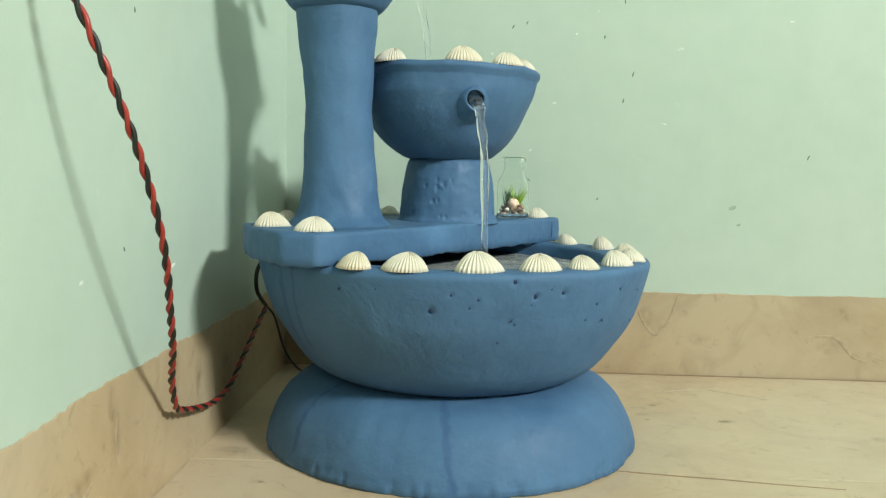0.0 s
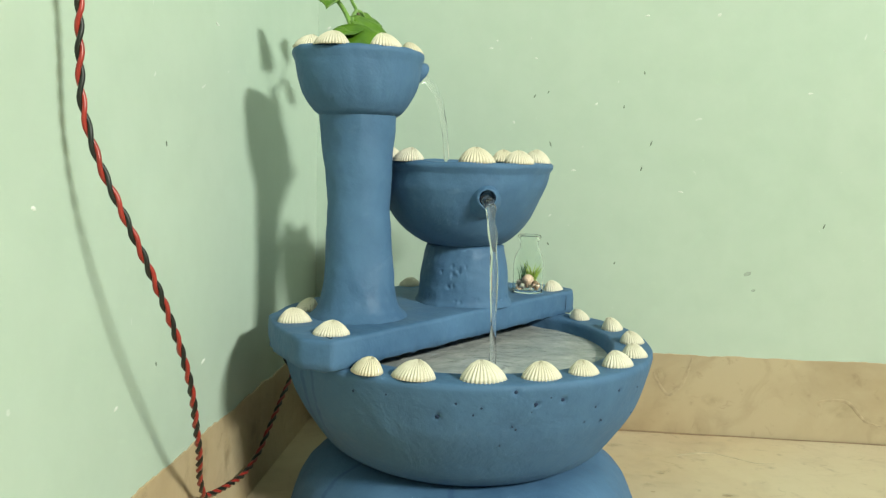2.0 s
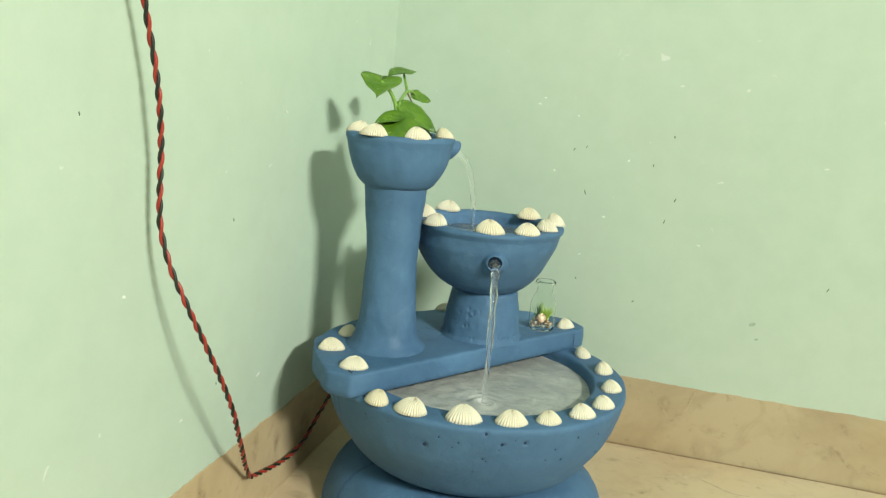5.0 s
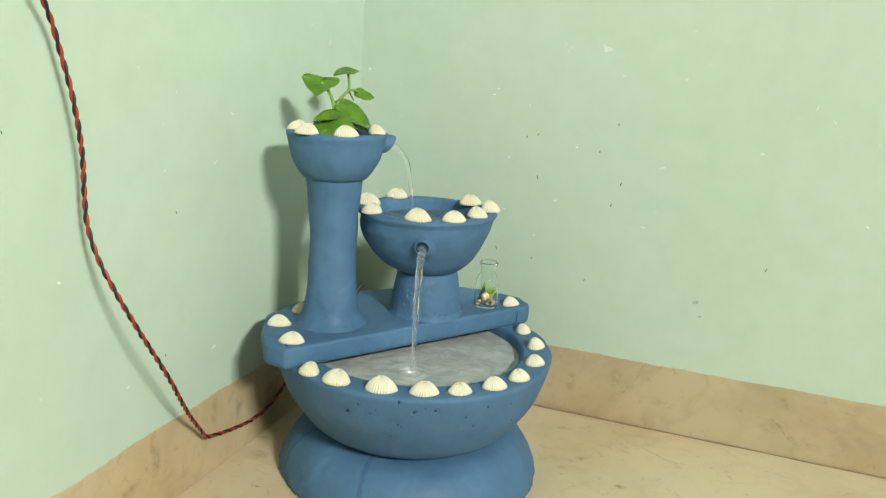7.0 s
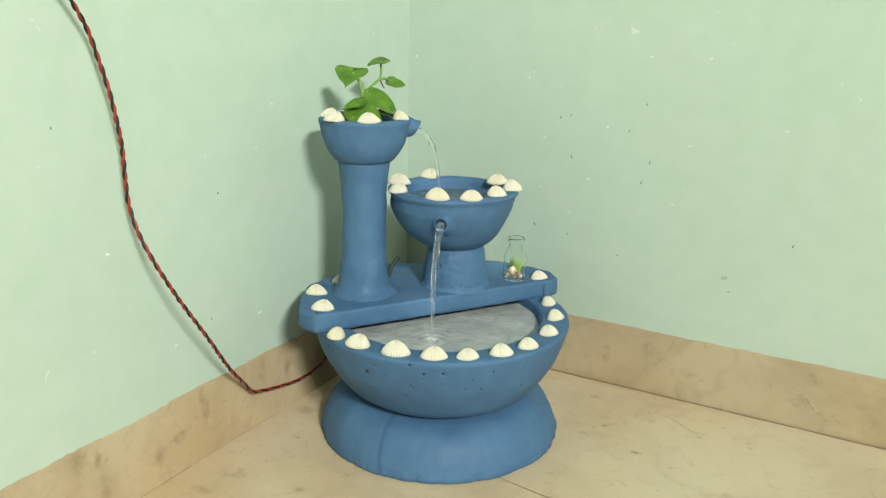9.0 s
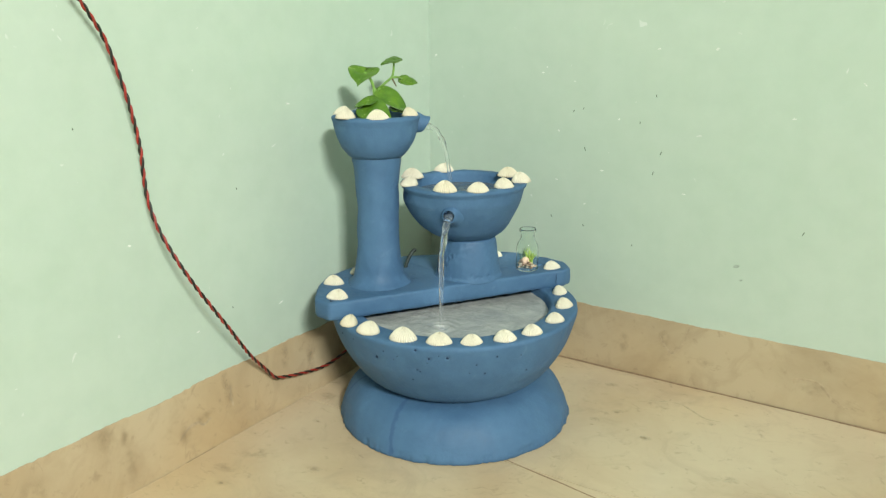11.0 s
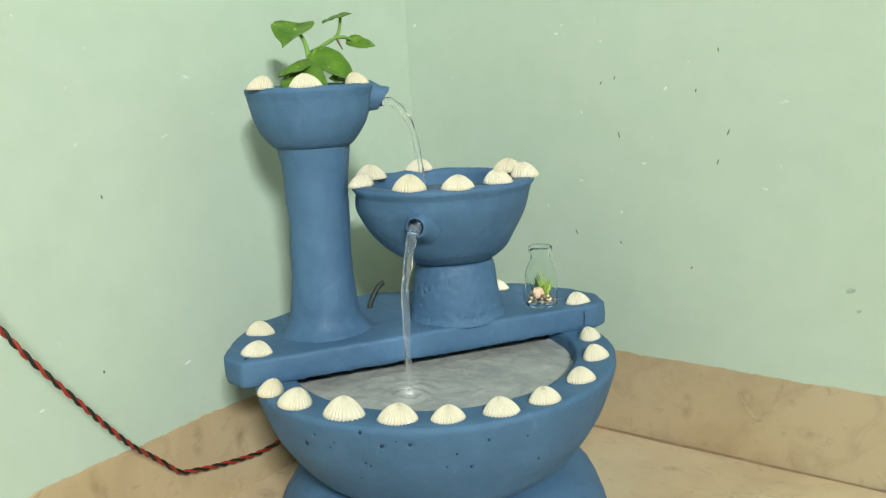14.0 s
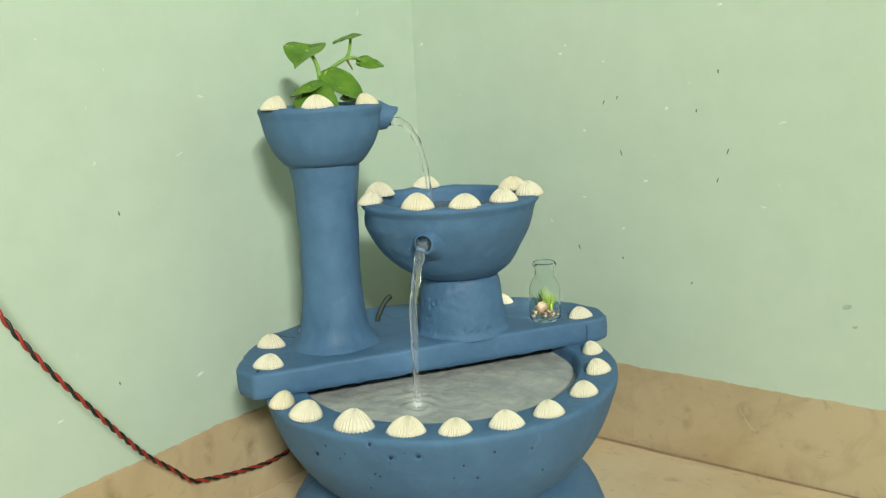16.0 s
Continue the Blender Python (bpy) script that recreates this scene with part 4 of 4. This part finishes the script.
leaf((0.095, -0.231, 0.466), (0.110, -0.209, 0.464), (0.40, -0.50, 0.80), 0.021, 0.30, 0.05, 0.0, 3)
leaf((0.094, -0.279, 0.456), (0.129, -0.266, 0.430), (0.45, -0.55, 0.75), 0.030, 0.12, 0.08, 0.1, 4)
leaf((0.076, -0.296, 0.436), (0.123, -0.300, 0.424), (0.25, -0.80, 0.55), 0.038, 0.08, 0.08, 0.0, 5)
leaf((0.094, -0.290, 0.445), (0.070, -0.308, 0.436), (0.10, -0.45, 0.95), 0.022, 0.20, 0.05, 0.0, 6)
leaf((0.100, -0.262, 0.430), (0.120, -0.256, 0.424), (0.2, -0.3, 0.9), 0.018, 0.2, 0.05, 0.0, 7)

# ---- the bottle ----
bottle = tagged(new("glass_bottle"), "small clear glass bottle with pebbles and tiny green plants", "bottle")
bottle.location = (0.254, -0.1400, 0.1902)
zero = lambda z: (0.0, 0.0)
PROFILE = [(0.0, 0.0012), (0.0145, 0.0006), (0.0160, 0.0016), (0.0164, 0.004), (0.0164, 0.030), (0.0160, 0.035), (0.0142, 0.0405), (0.0116, 0.0452), (0.0102, 0.0482), (0.0099, 0.0545), (0.0103, 0.0560), (0.0122, 0.0575), (0.0126, 0.0600), (0.0118, 0.0618),
           (0.0106, 0.0618), (0.0094, 0.0600), (0.0091, 0.0488), (0.0107, 0.0452), (0.0134, 0.0402), (0.0153, 0.0347), (0.0156, 0.030), (0.0156, 0.0045), (0.0145, 0.0026), (0.0, 0.0024)]
glass_ob = part("glass", turned("glass", PROFILE, 64, zero, [GLASS], 0.0016, None, 0.0), GLASS, bottle, "clear glass body")
glass_ob.visible_shadow = False
rng = random.Random(8)


def pebble(x, y, z, r, material, squash=0.75):
    bm = bmesh.new()
    bmesh.ops.create_icosphere(bm, subdivisions=2, radius=r)
    for v in bm.verts:
        v.co *= 1 + 0.22 * noise.noise(v.co * 260 + Vector((x, y, z)) * 500)
        v.co.z *= squash
        v.co += Vector((x, y, z))
    for f in bm.faces:
        f.smooth = True
    part("pebble", bm, material, bottle)


for i in range(60):
    a, r = rng.uniform(0, 6.28), 0.0128 * math.sqrt(rng.random())
    pebble(r * math.cos(a), r * math.sin(a), 0.0050 + 0.0018 * (i % 4), rng.uniform(0.0014, 0.0022), (PEBBLE, PEBBLE_DARK, STONE)[i % 3])
pebble(-0.0005, -0.0064, 0.0150, 0.0062, STONE, 1.0)
pebble(0.0072, -0.0078, 0.0120, 0.0034, PEBBLE_DARK)
pebble(-0.0090, -0.0020, 0.0120, 0.0034, PEBBLE)
pebble(-0.0060, -0.0085, 0.0090, 0.0030, PEBBLE)
pebble(0.0100, -0.0030, 0.0090, 0.0030, PEBBLE)


def blade(x, y, z, lean_x, lean_y, hgt, w, material):
    pts = [Vector((x, y, z)), Vector((x + lean_x * 0.35, y + lean_y * 0.35, z + hgt * 0.55)), Vector((x + lean_x, y + lean_y, z + hgt))]
    part("grass_blade", tube("grass_blade", pts, w, material, 5, True, lambda f: 1.05 - f), material, bottle)


for i in range(34):
    a = rng.uniform(0, 6.28)
    blade(0.004 + rng.uniform(-0.003, 0.003), 0.001 + rng.uniform(-0.003, 0.003), 0.008, 0.0095 * math.cos(a), 0.0095 * math.sin(a), rng.uniform(0.012, 0.026), 0.0013, GRASS)
for i in range(12):
    a = rng.uniform(0, 6.28)
    blade(-0.006 + rng.uniform(-0.002, 0.002), -0.002, 0.008, 0.006 * math.cos(a), 0.006 * math.sin(a), rng.uniform(0.018, 0.028), 0.0010, GRASS_DARK)

# ---- the cord ----
cord = tagged(new("electric_cord"), "twisted red and black electric cord hanging against the wall", "cord")
CORD = [(0.027, -0.7475, 0.735), (0.027, -0.7205, 0.675), (0.027, -0.6925, 0.615), (0.026, -0.6615, 0.57), (0.0215, -0.6405, 0.54), (0.021, -0.6295, 0.51), (0.0225, -0.6215, 0.48), (0.023, -0.6155, 0.45),
        (0.021, -0.6095, 0.42), (0.0195, -0.6075, 0.39), (0.0195, -0.6055, 0.36), (0.0265, -0.6025, 0.33), (0.037, -0.5955, 0.3), (0.045, -0.5835, 0.27), (0.0495, -0.5675, 0.24), (0.05, -0.5475, 0.21),
        (0.047, -0.5255, 0.18), (0.0405, -0.5025, 0.15), (0.033, -0.4775, 0.12), (0.02, -0.444, 0.088), (0.014, -0.42, 0.064), (0.011, -0.404, 0.0565), (0.01, -0.368, 0.047), (0.01, -0.313, 0.038),
        (0.01, -0.266, 0.042), (0.01, -0.23, 0.056), (0.01, -0.174, 0.078), (0.011, -0.14, 0.093)]


def twisted(points, r, pitch):
    p = [Vector(q) for q in points]
    line = []
    for i in range(len(p) - 1):
        a, b, c, d = (p[max(0, min(len(p) - 1, i + k))] for k in (-1, 0, 1, 2))
        k = max(4, int((c - b).length / 0.0022))
        for j in range(k):
            t = j / k
            line.append(0.5 * ((2 * b) + (c - a) * t + (2 * a - 5 * b + 4 * c - d) * t * t + (-a + 3 * b - 3 * c + d) * t**3))
    two = ([], [])
    s = 0.0
    side = None
    for i, q in enumerate(line):
        t = (line[min(i + 1, len(line) - 1)] - line[max(i - 1, 0)]).normalized()
        side = Vector((1, 0.2, 0)) if side is None else side
        side = (side - t * side.dot(t)).normalized()
        w = t.cross(side)
        if i:
            s += (q - line[i - 1]).length
        a = 2 * math.pi * s / pitch + 0.5 * math.sin(s * 37)
        for k in (0, 1):
            two[k].append(q + (side * math.cos(a + k * math.pi) + w * math.sin(a + k * math.pi)) * r)
    return two


red_line, black_line = twisted(CORD, 0.00125, 0.0255)
part("red_wire", tube("red_wire", red_line, 0.00145, RED, 8, True, None, 1), RED, cord, "red insulated wire")
part("black_wire", tube("black_wire", black_line, 0.00145, BLACK, 8, True, None, 1), BLACK, cord, "black insulated wire")
part("plug_lead", tube("plug_lead", [(0.011, -0.140, 0.093), (0.010, -0.158, 0.103), (0.009, -0.172, 0.115), (0.010, -0.176, 0.132), (0.015, -0.168, 0.146), (0.026, -0.156, 0.157), (0.046, -0.148, 0.163)], 0.0021, BLACK, 10), BLACK, cord, "black lead going up behind the basin")
part("loose_lead", tube("loose_lead", [(0.011, -0.140, 0.093), (0.018, -0.138, 0.084), (0.024, -0.142, 0.070), (0.030, -0.145, 0.052), (0.040, -0.148, 0.036), (0.052, -0.150, 0.026), (0.070, -0.152, 0.020)], 0.0011, BLACK, 8), BLACK, cord, "thin black lead")

# the pieces above share one plan; set it at its final place and size in the room
PLAN = Matrix.Translation((0.2102, -0.2554, 0)) @ Matrix.Rotation(radians(1.69), 4, "Z") @ Matrix.Diagonal((0.9915, 0.9915, 1.008, 1)) @ Matrix.Translation((-0.194, 0.252, 0))
for o in (fountain, pool, pool2, stream, stream2, plant, bottle):
    o.matrix_basis = PLAN @ o.matrix_basis
